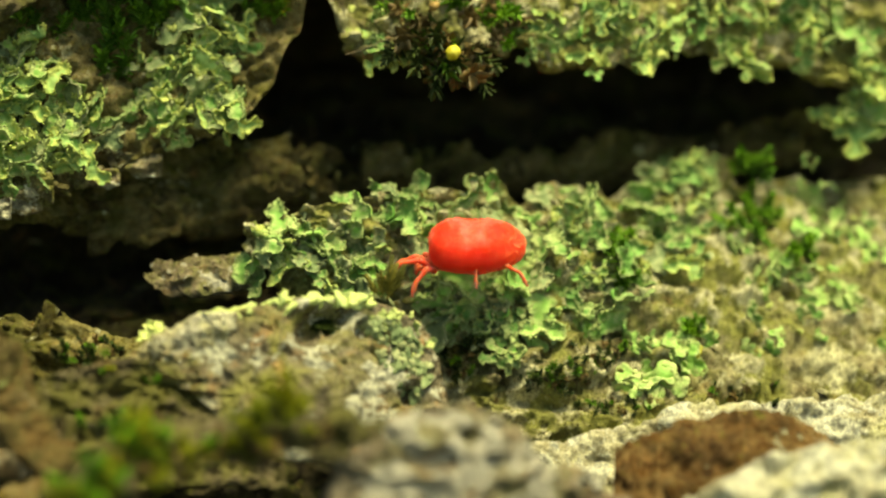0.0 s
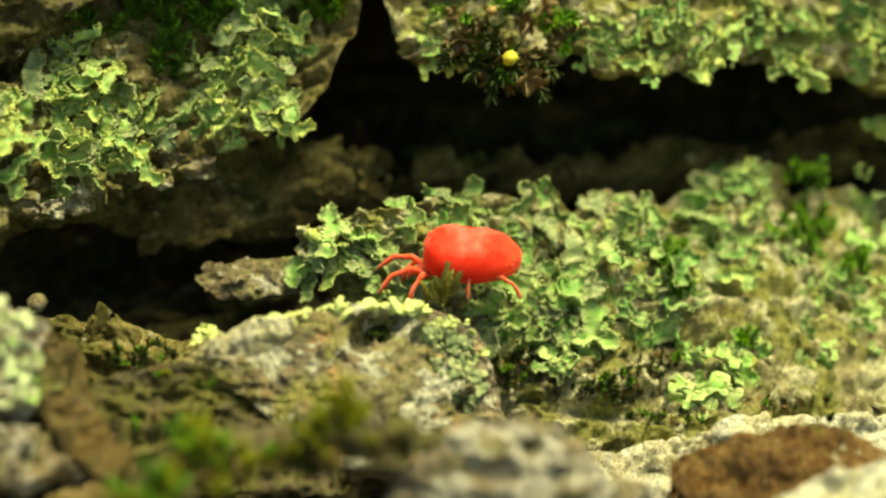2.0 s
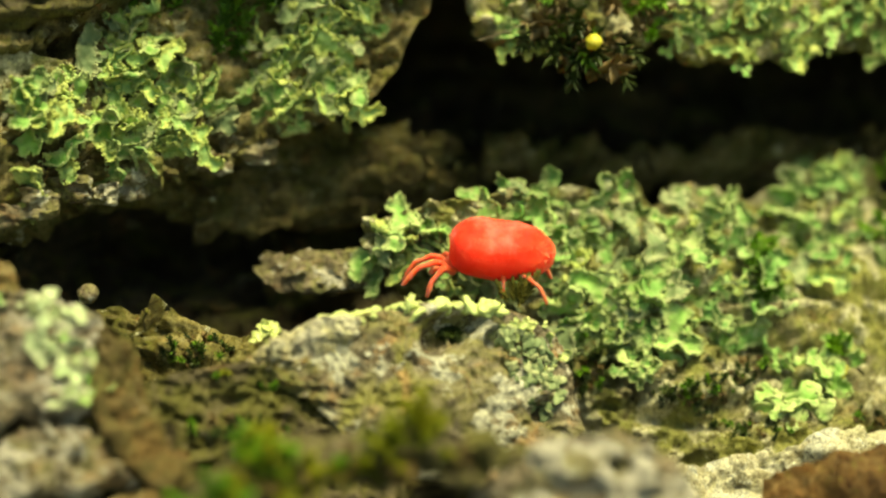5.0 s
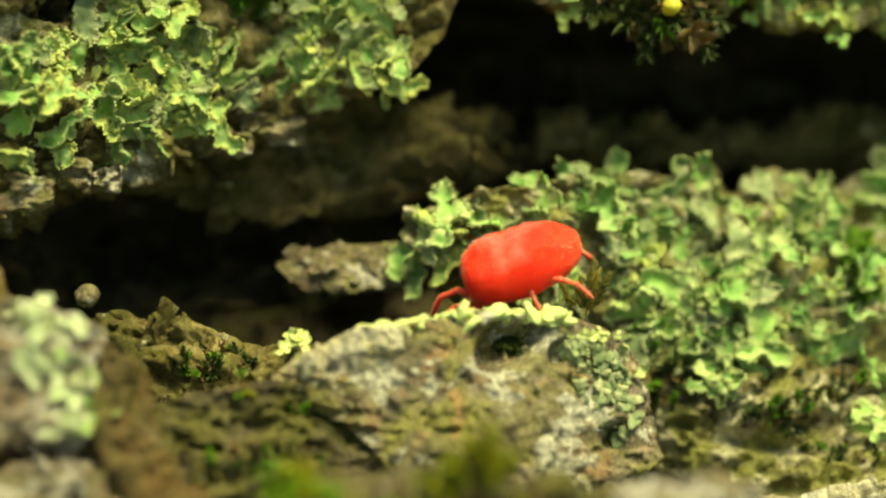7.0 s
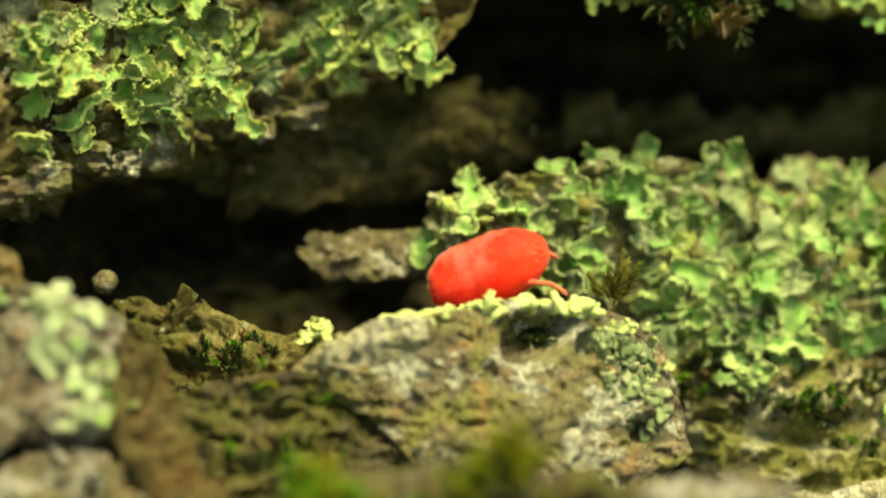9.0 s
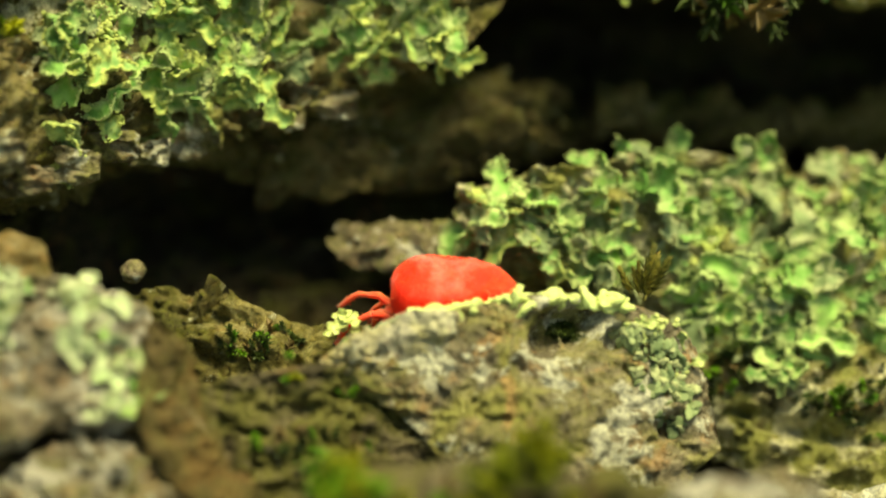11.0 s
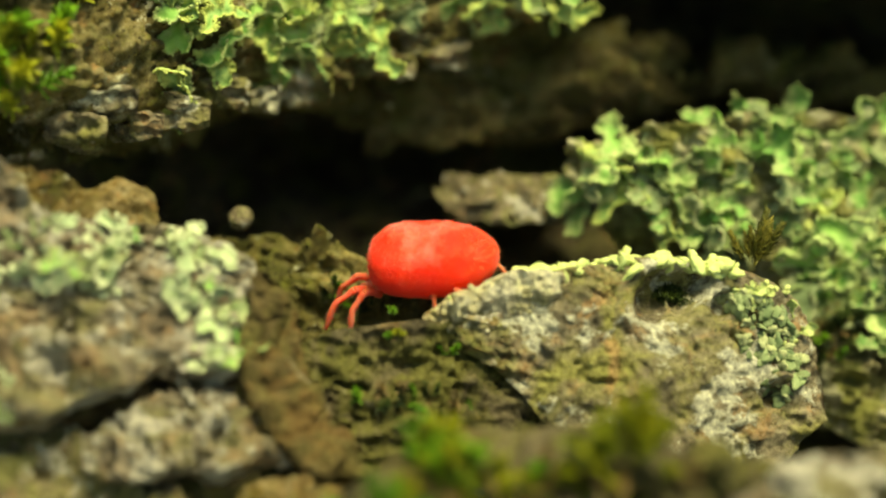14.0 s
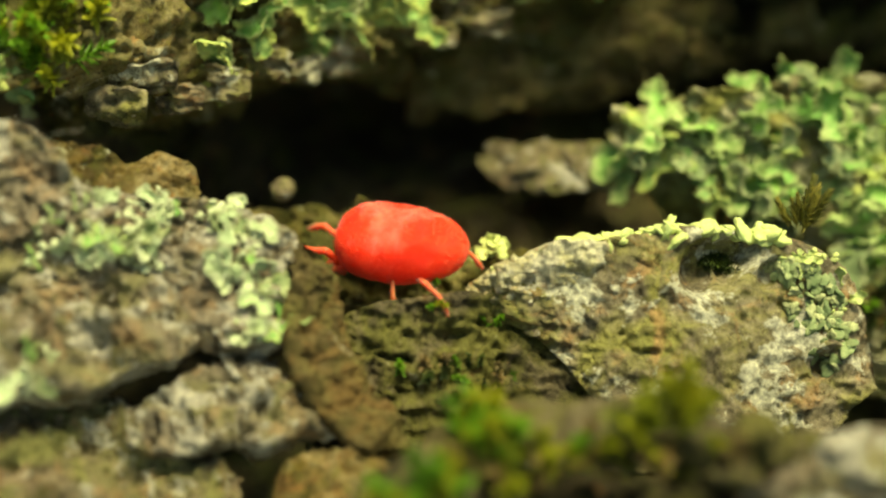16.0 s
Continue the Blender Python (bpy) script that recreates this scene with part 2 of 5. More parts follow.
bark_plate_skin = mottled_material("bark_plate_skin", (0.16, 0.135, 0.085), (0.40, 0.335, 0.21), (0.38, 0.36, 0.105), (0.82, 0.79, 0.58), (0.52, 0.31, 0.14), 0.515, 0.545, 0.585, grain=1.2, patch=1.4)
bark_grey = mottled_material("bark_grey", (0.19, 0.155, 0.105), (0.40, 0.335, 0.235), (0.31, 0.285, 0.13), (0.76, 0.71, 0.56), (0.44, 0.29, 0.16), 0.53, 0.52, 0.57, patch=1.6)
bark_base_skin = mottled_material("bark_base_skin", (0.13, 0.105, 0.06), (0.34, 0.27, 0.17), (0.34, 0.33, 0.12), (0.70, 0.66, 0.50), (0.40, 0.24, 0.12), 0.52, 0.58, 0.58, patch=1.8)
bark_splinter_skin = mottled_material("bark_splinter_skin", (0.07, 0.05, 0.02), (0.21, 0.155, 0.068), (0.21, 0.18, 0.06), (0.42, 0.35, 0.20), (0.23, 0.135, 0.05), 0.52, 0.64, 0.54, patch=1.5)
bark_brown = bark_material("bark_brown", (0.07, 0.045, 0.018), (0.21, 0.145, 0.058), (0.40, 0.28, 0.12), 0.3, 0.2, 0.7, 0.4)
# near-black copy of the bark: the furrow's shade is put into the colour
bark_deep_shade = bark_material("bark_deep_shade", (0.02, 0.016, 0.01), (0.07, 0.055, 0.03), (0.15, 0.12, 0.06), 0.4, 0.1)
bark_brown_dark = mottled_material("bark_brown_dark", (0.06, 0.05, 0.03), (0.21, 0.17, 0.095), (0.18, 0.17, 0.045), (0.46, 0.42, 0.27), (0.24, 0.15, 0.06), 0.48, 0.66, 0.64, patch=1.5)
# bark of the furrow steps, with the dimness there mixed into its colour
bark_furrow_shade = bark_material("bark_furrow_shade", (0.055, 0.043, 0.02), (0.20, 0.16, 0.068), (0.37, 0.31, 0.14), 0.5, 0.2)
bark_shade = bark_material("bark_shade", (0.07, 0.055, 0.022), (0.27, 0.23, 0.09), (0.50, 0.43, 0.19), 0.6, 0.35)
bark_flake_skin = bark_material("bark_flake_skin", (0.12, 0.085, 0.035), (0.30, 0.225, 0.09), (0.52, 0.42, 0.22), 0.4, 0.3, 0.5, 0.5)
bark_pale = mottled_material("bark_pale", (0.48, 0.42, 0.24), (0.84, 0.79, 0.54), (0.72, 0.69, 0.36), (0.96, 0.93, 0.70), (0.56, 0.42, 0.20), 0.56, 0.49, 0.66, patch=1.3)
bark_crust_skin = bark_material("bark_crust_skin", (0.46, 0.40, 0.24), (0.74, 0.67, 0.45), (0.88, 0.83, 0.62), 0.15, 0.65, 0.4, 0.5, ((0.48, 0.44, 0.28), (0.86, 0.80, 0.60)))
bark_ledge_skin = bark_material("bark_ledge_skin", (0.07, 0.055, 0.025), (0.29, 0.24, 0.11), (0.54, 0.47, 0.25), 0.6, 0.35)
bark_inner = bark_material("bark_inner", (0.08, 0.045, 0.018), (0.26, 0.16, 0.06), (0.42, 0.29, 0.13), 0.15, 0.2)
bark_mossy = mottled_material("bark_mossy", (0.13, 0.11, 0.05), (0.50, 0.44, 0.24), (0.36, 0.36, 0.10), (0.80, 0.75, 0.45), (0.44, 0.30, 0.12), 0.47, 0.53, 0.63, patch=1.3)


def lichen_material(name, leaf, leaf2, rim):
    """Grey-green leafy lichen; the attribute rim marks the powdery margins."""
    m, n, l, p, vec = material(name, 0.75, 0.25)
    info, at = n.new("ShaderNodeObjectInfo"), n.new("ShaderNodeAttribute")
    at.attribute_name = "rim"
    face = mix_of(n, l, ramp_of(n, l, noise_of(n, l, vec, 1.3, 4, 0.6), [(0.3, (0, 0, 0)), (0.7, (1, 1, 1))]), leaf, leaf2)
    tone = ramp_of(n, l, info.outputs["Random"], [(0.0, (0.62, 0.66, 0.66)), (0.5, (1.0, 1.0, 0.9)), (1.0, (1.25, 1.15, 1.1))])
    face = mix_of(n, l, 1.0, face, tone, "MULTIPLY")
    grain = noise_of(n, l, vec, 9.0, 4, 0.7)
    powder = mix_of(n, l, ramp_of(n, l, grain, [(0.35, (0, 0, 0)), (0.65, (1, 1, 1))]), tuple(0.62 * c for c in rim), rim)
    l.new(mix_of(n, l, at.outputs["Fac"], face, powder), p.inputs["Base Color"])
    p.inputs["Subsurface Weight"].default_value = 0.0
    bump_of(n, l, p, grain, 0.7, 0.00006)
    return m


def moss_material(name, dark, light, back=0.3):
    m, n, l, p, vec = material(name, 0.5, 0.4)
    info = n.new("ShaderNodeObjectInfo")
    base = mix_of(n, l, noise_of(n, l, vec, 1.2, 3), dark, light)
    base = mix_of(n, l, 1.0, base, ramp_of(n, l, info.outputs["Random"], [(0, (0.6, 0.65, 0.6)), (1, (1.3, 1.2, 1.0))]), "MULTIPLY")
    l.new(base, p.inputs["Base Color"])
    tr, mx = n.new("ShaderNodeBsdfTranslucent"), n.new("ShaderNodeMixShader")
    l.new(base, tr.inputs[0])
    mx.inputs[0].default_value = back
    l.new(p.outputs[0], mx.inputs[1]), l.new(tr.outputs[0], mx.inputs[2])
    l.new(mx.outputs[0], n["Material Output"].inputs[0])
    return m


lichen_green = lichen_material("lichen_green", (0.085, 0.225, 0.042), (0.19, 0.37, 0.105), (0.40, 0.48, 0.185))
lichen_bright = lichen_material("lichen_bright", (0.14, 0.33, 0.06), (0.28, 0.47, 0.13), (0.48, 0.56, 0.22))
lichen_grey = lichen_material("lichen_grey", (0.15, 0.295, 0.085), (0.31, 0.46, 0.175), (0.53, 0.59, 0.17))
lichen_pale = lichen_material("lichen_pale", (0.44, 0.54, 0.18), (0.60, 0.68, 0.28), (0.66, 0.73, 0.27))
lichen_hoary = lichen_material("lichen_hoary", (0.24, 0.34, 0.15), (0.47, 0.55, 0.33), (0.62, 0.66, 0.40))
lichen_dull = lichen_material("lichen_dull", (0.11, 0.165, 0.07), (0.21, 0.27, 0.13), (0.40, 0.43, 0.21))
soredia = lichen_material("soredia", (0.32, 0.38, 0.09), (0.50, 0.55, 0.17), (0.50, 0.55, 0.17))
moss_green = moss_material("moss_green", (0.07, 0.19, 0.016), (0.23, 0.47, 0.045))
moss_dark = moss_material("moss_dark", (0.02, 0.035, 0.008), (0.07, 0.11, 0.02), 0.2)
moss_yellow = moss_material("moss_yellow", (0.15, 0.19, 0.015), (0.46, 0.48, 0.05))
moss_dry = moss_material("moss_dry", (0.07, 0.05, 0.02), (0.26, 0.18, 0.07), 0.15)
needle_brown = moss_material("needle_brown", (0.10, 0.07, 0.04), (0.20, 0.15, 0.09), 0.05)
moss_orange = moss_material("moss_orange", (0.62, 0.33, 0.10), (0.80, 0.50, 0.20), 0.2)
moss_brush = moss_material("moss_brush", (0.10, 0.09, 0.02), (0.30, 0.28, 0.06), 0.3)
bud_yellow = moss_material("bud_yellow", (0.55, 0.50, 0.05), (0.70, 0.66, 0.12), 0.2)
silk, sn, sl, sp, svec = material("silk", 0.4, 0.5)
sp.inputs["Base Color"].default_value = (0.6, 0.6, 0.5, 1)


def velvet_material(name, deep, lit, sheen, highlight):
    """Red velvet skin; a pale highlight is painted into the colour, in patches towards the top."""
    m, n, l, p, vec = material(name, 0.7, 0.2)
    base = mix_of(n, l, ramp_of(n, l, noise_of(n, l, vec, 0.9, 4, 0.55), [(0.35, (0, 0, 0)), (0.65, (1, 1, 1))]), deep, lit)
    # highlight mask: noise plus height, so the colour pales towards the back's top
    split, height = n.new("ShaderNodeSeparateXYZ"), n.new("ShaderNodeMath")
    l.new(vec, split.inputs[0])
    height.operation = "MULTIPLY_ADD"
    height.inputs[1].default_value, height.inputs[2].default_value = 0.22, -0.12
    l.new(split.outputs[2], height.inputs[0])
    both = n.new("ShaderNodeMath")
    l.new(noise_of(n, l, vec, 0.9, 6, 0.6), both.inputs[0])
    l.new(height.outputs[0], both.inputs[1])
    painted_highlight = ramp_of(n, l, both.outputs[0], [(0.52, (0, 0, 0)), (0.76, (highlight, highlight, highlight))])
    l.new(mix_of(n, l, painted_highlight, base, (0.95, 0.27, 0.23)), p.inputs["Base Color"])
    p.inputs["Sheen Weight"].default_value, p.inputs["Sheen Roughness"].default_value = sheen, 0.4
    p.inputs["Sheen Tint"].default_value = (1.0, 0.35, 0.25, 1)
    p.inputs["Subsurface Weight"].default_value = 0.8
    p.inputs["Subsurface Radius"].default_value = (1.0, 0.22, 0.08)
    p.inputs["Subsurface Scale"].default_value = 0.0009
    bump_of(n, l, p, noise_of(n, l, vec, 7.0, 5, 0.7), 0.35, 0.00005)
    return m


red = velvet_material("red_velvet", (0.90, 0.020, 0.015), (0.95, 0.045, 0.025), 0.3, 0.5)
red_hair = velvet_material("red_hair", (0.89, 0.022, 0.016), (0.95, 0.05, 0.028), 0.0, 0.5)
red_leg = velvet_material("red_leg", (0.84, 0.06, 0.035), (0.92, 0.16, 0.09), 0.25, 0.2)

# ---- the bark: back sheet with a deep furrow, then plates in front ----
def back_sheet():
    xs = np.r_[np.linspace(-160, -32, 30), np.linspace(-31, 31, 280), np.linspace(32, 160, 30)]
    zs = np.r_[np.linspace(-120, -12, 30), np.linspace(-11, 27, 170), np.linspace(28, 160, 30)]
    x, z = np.meshgrid(xs, zs, indexing="ij")
    y = 0.30 * np.clip(x, -26, 60) + 0.6 * z + 3.0
    rise = np.clip((z - 15.5) / 3.5, 0, 1)
    y = y - (9.0 + 0.05 * x) * rise * rise * (3 - 2 * rise)
    y = y + 8.0 * np.exp(-((z - 12.8 - 0.03 * x) / 2.6) ** 2) + 4.0 * np.exp(-((z - 6.5) / 1.6) ** 2 - ((x + 16) / 5) ** 2)
    v = np.stack([x, y, z], -1).reshape(-1, 3)
    near = np.exp(-(np.maximum(np.abs(v[:, 0]) - 28, 0) / 25) ** 2)
    v[:, 1] -= 2.4 * fbm(v * (0.45, 1, 1), 4.0, 4, 3) * (0.4 + 0.6 * near)
    v = rough_bark(v, np.tile((0, -0.85, 0.5), (len(v), 1)), 0.9, 5)
    faces = grid_faces(len(xs), len(zs))
    SEATS.append((v, faces))
    ob = new("bark_ground", mesh_of("bark_ground", v, faces, bark_deep_shade))
    return tagged(ob, "furrowed bark of the trunk behind the plates, coloured near black for shade", "bark", kind="structure")


back_sheet()
PLATES = "bark plates of the trunk"


def plate(name, label, category, *args, **kw):
    return tagged(slab(name, *args, **kw), label, category, PLATES)


plate("bark_plate", "upright weathered bark plate with pale crusty face", "bark plate",
      [(-11.2, -8.0, 6.7), (-10.5, -7.9, 7.5), (-8.6, -7.3, 8.1), (-6.6, -6.7, 8.4), (-5.1, -6.2, 8.45), (-3.4, -5.8, 8.35), (-1.9, -5.5, 7.8), (-0.6, -5.2, 6.8)],
      [(-10.9, -8.3, 6.2), (-9.0, -8.6, 5.8), (-7.8, -9.0, 4.7), (-6.3, -9.4, 3.8), (-3.5, -9.0, 3.1), (-1.1, -8.0, 3.1), (0.3, -7.0, 4.3)], 1.5, bark_plate_skin, 0.22, 0.35, 1, step=0.05, flake=0.35, edge=0.12, fine=2.1, dents=[(-4.75, 7.65, 0.55, 1.5), (-4.2, 7.75, 0.5, 1.5), (-3.7, 7.9, 0.4, 1.0), (-2.9, 7.3, 0.3, 0.7), (-1.2, 5.0, 0.3, 0.5)], chips=4)
plate("bark_plate", "dark brown lower bark plate under the pale one", "bark plate",
      [(-14.9, -9.8, 6.6), (-13.8, -9.5, 6.95), (-12.4, -9.0, 7.08), (-11.0, -8.4, 6.95), (-9.5, -7.6, 6.3), (-7.4, -7.0, 6.1)],
      [(-14.9, -12.0, 3.8), (-12.5, -11.5, 3.4), (-10.6, -11.0, 3.2), (-8.8, -10.3, 3.0), (-5.5, -9.8, 2.6)], 2.2, bark_brown_dark, 0.4, 0.2, 21, step=0.07, flake=0.6, edge=0.15, fine=1.8, chips=6)
plate("bark_crust", "pale flaking crust along the rim of a bark plate", "bark crust",
      [(-11.1, -8.00, 7.2), (-10.4, -7.90, 7.85), (-9.4, -7.55, 8.1), (-8.4, -7.25, 8.2), (-7.2, -6.85, 8.35)],
      [(-11.0, -8.25, 6.8), (-10.3, -8.35, 6.8), (-9.2, -8.30, 6.9), (-8.2, -8.00, 7.4), (-7.3, -7.50, 7.9)], 0.5, bark_crust_skin, 0.26, 0.42, 33, step=0.04, edge=0.16, fine=2.8, chips=8)
# knobbly grey lumps on the left, in tiers
plate("bark_lump", "upper grey bark tier with a ragged fibrous rim", "bark plate",
      [(-24.70, -10.07, 12.27), (-23.31, -10.15, 11.89), (-22.44, -10.03, 11.75), (-21.73, -10.22, 11.21), (-21.06, -10.37, 10.36), (-20.03, -9.87, 10.04), (-18.40, -9.20, 9.69)],
      [(-23.84, -13.46, 7.57), (-22.71, -12.88, 7.52), (-21.42, -12.31, 7.40), (-20.12, -11.54, 7.69), (-19.09, -10.78, 8.23), (-18.16, -10.21, 8.61)], 3.0, bark_grey, 0.36, 0.3, 22, flake=0.45, step=0.05, edge=0.14, fine=2.4, chips=10)
plate("bark_lump", "grey layered bark lump with lichen on top", "bark plate",
      [(-18.55, -9.51, 9.45), (-18.10, -9.15, 9.59), (-17.53, -8.95, 9.61), (-16.92, -8.95, 9.25), (-16.29, -8.99, 9.06), (-15.62, -9.24, 8.69)],
      [(-18.51, -11.77, 7.49), (-17.54, -12.05, 6.90), (-16.68, -11.92, 6.66), (-15.83, -11.69, 6.61), (-15.26, -11.24, 6.66), (-15.08, -10.69, 7.05)], 2.0, bark_grey, 0.40, 0.45, 23, flake=0.5, step=0.05, edge=0.16, fine=2.2, chips=8)
plate("bark_lump", "pale grey rounded bark lump with black holes", "bark plate",
      [(-19.18, -13.08, 5.26), (-18.39, -12.56, 5.72), (-17.66, -11.85, 6.15), (-16.87, -11.34, 6.32), (-15.92, -11.16, 6.14), (-15.24, -11.66, 5.50), (-14.05, -12.02, 5.08)],
      [(-18.95, -14.28, 4.79), (-17.98, -14.04, 4.75), (-16.97, -13.86, 4.84), (-16.17, -13.50, 4.95), (-15.45, -13.43, 4.73), (-14.67, -12.91, 4.96), (-13.87, -12.49, 4.89)], 1.8, bark_grey, 0.40, 0.3, 24, flake=0.9, step=0.045, edge=0.24, fine=2.0, dents=[(-16.21, 5.01, 0.24, 0.9), (-18.48, 5.25, 0.2, 0.9), (-15.76, 5.58, 0.25, 0.5)], chips=5)
plate("bark_lump", "brown shaded bark lump under the grey tiers", "bark plate",
      [(-23.52, -13.70, 5.85), (-21.67, -13.02, 5.44), (-20.04, -12.42, 5.23), (-18.50, -12.43, 4.89), (-16.96, -13.02, 4.23), (-16.19, -13.68, 3.72)],
      [(-21.99, -17.79, 3.63), (-20.02, -17.02, 3.29), (-18.08, -16.36, 3.03), (-15.85, -15.51, 3.02)], 2.0, bark_base_skin, 0.40, 0.2, 25, flake=0.9, step=0.05, edge=0.14, fine=2.0, chips=10)
plate("bark_lump", "brown pinkish bark lump in a dark gap", "bark plate",
      [(-15.27, -13.07, 4.13), (-13.91, -12.40, 4.18), (-12.73, -12.19, 4.10), (-11.57, -12.31, 3.97)],
      [(-15.01, -15.24, 3.65), (-13.34, -14.93, 3.47), (-12.23, -14.69, 3.44), (-11.00, -14.28, 3.65)], 1.5, bark_flake_skin, 0.36, 0.3, 37, flake=0.9, step=0.05, edge=0.2, fine=2.2, chips=4)
plate("bark_flake", "thin upright ragged flake of fibrous brown bark", "bark flake",
      [(-22.15, -9.54, 11.27), (-21.57, -9.27, 11.04), (-20.98, -9.00, 10.84), (-20.29, -8.84, 10.35), (-19.52, -8.47, 10.50), (-18.86, -8.37, 10.22), (-18.55, -8.47, 9.82)],
      [(-21.82, -9.97, 10.59), (-21.23, -10.02, 10.03), (-20.16, -9.57, 9.79), (-19.20, -9.18, 9.60), (-18.45, -8.89, 9.42)], 0.4, bark_flake_skin, 0.16, 0.08, 34, step=0.04, edge=0.12, fine=2.6, chips=4)
plate("bark_lump", "grey broken bark block with a pale rim", "bark plate",
      [(-23.39, -13.26, 8.10), (-22.04, -12.54, 7.90), (-21.11, -12.21, 7.72), (-20.09, -11.53, 8.07), (-18.99, -10.52, 8.61), (-18.26, -10.41, 8.54), (-17.57, -10.88, 7.76)],
      [(-22.73, -15.21, 6.53), (-21.39, -14.53, 6.47), (-20.57, -14.15, 6.43), (-19.48, -13.63, 6.48), (-18.25, -12.80, 6.57), (-17.61, -12.11, 6.85), (-17.29, -11.59, 7.08)], 2.2, bark_grey, 0.42, 0.35, 35, flake=0.9, step=0.045, edge=0.26, fine=2.0, dents=[(-19.74, 7.23, 0.5, 0.5), (-21.55, 7.21, 0.35, 0.5)], chips=5)
plate("bark_splinter", "brown upright splinter of bark", "bark splinter",
      [(-15.49, -9.70, 8.86), (-15.42, -10.67, 8.21), (-15.28, -11.69, 7.11), (-14.83, -12.41, 6.23), (-13.92, -12.87, 5.25), (-13.11, -13.21, 4.88)],
      [(-14.78, -9.55, 7.99), (-14.37, -10.09, 6.94), (-13.94, -10.58, 6.03), (-13.29, -11.29, 5.32), (-12.48, -11.90, 4.75), (-11.87, -12.31, 4.39)], 1.0, bark_splinter_skin, 0.3, 0.5, 26, flake=0.8, step=0.05, edge=0.08, fine=2.2, chips=6)
plate("bark_ledge", "overhanging bark ledge overgrown with leafy lichen", "bark plate",
      [(-27.0, -7.5, 18.2), (-22.0, -1.5, 19.6), (-15.9, 4.5, 21.4), (-5.2, 8.0, 21.5)],
      [(-26.5, -10.0, 12.3), (-21.4, -7.0, 11.4), (-19.9, -5.0, 10.9), (-18.4, -3.0, 11.1), (-17.1, -1.5, 10.9), (-15.2, -0.8, 11.0), (-13.0, 0.0, 11.6), (-11.1, 1.0, 12.0), (-8.1, 1.5, 13.1), (-7.0, 2.0, 14.4), (-5.7, 3.0, 16.7)], 3, bark_ledge_skin, 0.55, 0.8, 6, fine=1.3, chips=40,
      dents=[(-21.3, 15.4, 0.45, 2.2), (-20.6, 15.45, 0.45, 2.2), (-19.9, 15.5, 0.45, 2.2), (-19.2, 15.6, 0.45, 2.2), (-18.5, 15.8, 0.4, 2.0), (-17.8, 16.0, 0.4, 1.6)])
plate("bark_plate", "brown bark plate above a diagonal cleft", "bark plate",
      [(-23.09, -2.85, 19.98), (-19.22, -1.49, 20.45), (-17.64, -0.66, 20.94), (-15.10, 0.57, 21.81)],
      [(-22.95, -4.31, 16.17), (-21.23, -3.61, 16.50), (-19.18, -2.57, 16.79), (-17.62, -1.63, 17.15), (-15.84, -0.48, 18.00), (-15.11, -0.00, 18.53)], 1.2, bark_brown_dark, 0.4, 0.3, 38, fine=1.5, edge=0.2, chips=6)
plate("bark_flake", "pale olive bark flake under a diagonal cleft", "bark flake",
      [(-22.01, -3.24, 15.63), (-20.79, -2.65, 15.88), (-19.55, -2.16, 15.88), (-18.23, -1.58, 15.43)],
      [(-21.74, -4.53, 13.90), (-20.54, -3.98, 13.98), (-19.34, -3.37, 14.05), (-18.00, -2.34, 14.41)], 0.8, bark_mossy, 0.3, 0.2, 39, fine=1.6, edge=0.15, chips=3)
plate("bark_ledge", "second overhanging bark ledge with lichen and moss", "bark plate",
      [(-5.3, 7.0, 21.6), (7.6, 9.0, 22.6), (24.0, 12.0, 22.3)],
      [(-4.6, 3.2, 17.2), (-3.3, 3.0, 15.6), (-1.5, 2.6, 15.7), (0.4, 2.2, 15.3), (1.7, 2.8, 15.9), (3.8, 3.3, 15.3), (5.0, 3.5, 14.8), (8.5, 4.3, 15.0), (11.7, 5.2, 15.1), (14.7, 5.8, 14.3), (19.0, 6.0, 12.6), (23.6, 7.0, 11.9)], 3, bark_mossy, 0.45, 0.7, 7, fine=1.3, chips=30)
plate("bark_mound", "sloping mossy bark covered with leafy lichen", "bark plate",
      [(-8.0, -0.9, 8.6), (-5.9, -0.6, 9.8), (-3.3, 0.5, 10.3), (-0.5, 1.2, 10.2), (2.7, 2.2, 9.9), (7.1, 4.2, 9.5), (10.7, 6.0, 10.0), (15.3, 6.7, 9.0), (24.0, 8.0, 9.0)],
      [(-5.0, -1.6, 5.0), (-1.0, -2.2, 3.0), (2.5, -4.0, 1.4), (6.9, -5.0, 1.4), (11.3, -5.0, 1.6), (22.0, -3.0, 1.0)], 3, bark_mossy, 0.55, 0.5, 8, step=0.08, fine=1.3, chips=40)
plate("bark_edge", "pale worn edge of bark lit from above", "bark plate",
      [(2.2, -6.4, 2.3), (5.7, -6.0, 3.0), (7.9, -5.5, 3.3), (11.2, -5.0, 3.9), (14.4, -5.0, 3.9), (21.0, -4.0, 3.7)],
      [(2.2, -8.5, 0.6), (5.7, -8.0, 1.1), (7.9, -7.5, 1.4), (11.2, -7.0, 2.0), (14.4, -7.0, 2.0), (21.0, -6.0, 1.8)], 2, bark_pale, 0.4, 0.3, 9, fine=1.4, chips=14)
plate("bark_strip", "brown peeling strip of inner bark", "bark strip",
      [(6.2, -9.0, 3.8), (8.4, -9.0, 4.75), (11.7, -8.5, 5.0), (13.5, -8.0, 4.3), (14.8, -8.0, 3.4)],
      [(6.0, -11.0, 2.3), (9.2, -11.0, 2.3), (13.4, -10.0, 2.6), (14.6, -9.0, 3.2)], 1, bark_inner, 0.22, 0.5, 10, fine=1.6, chips=8)
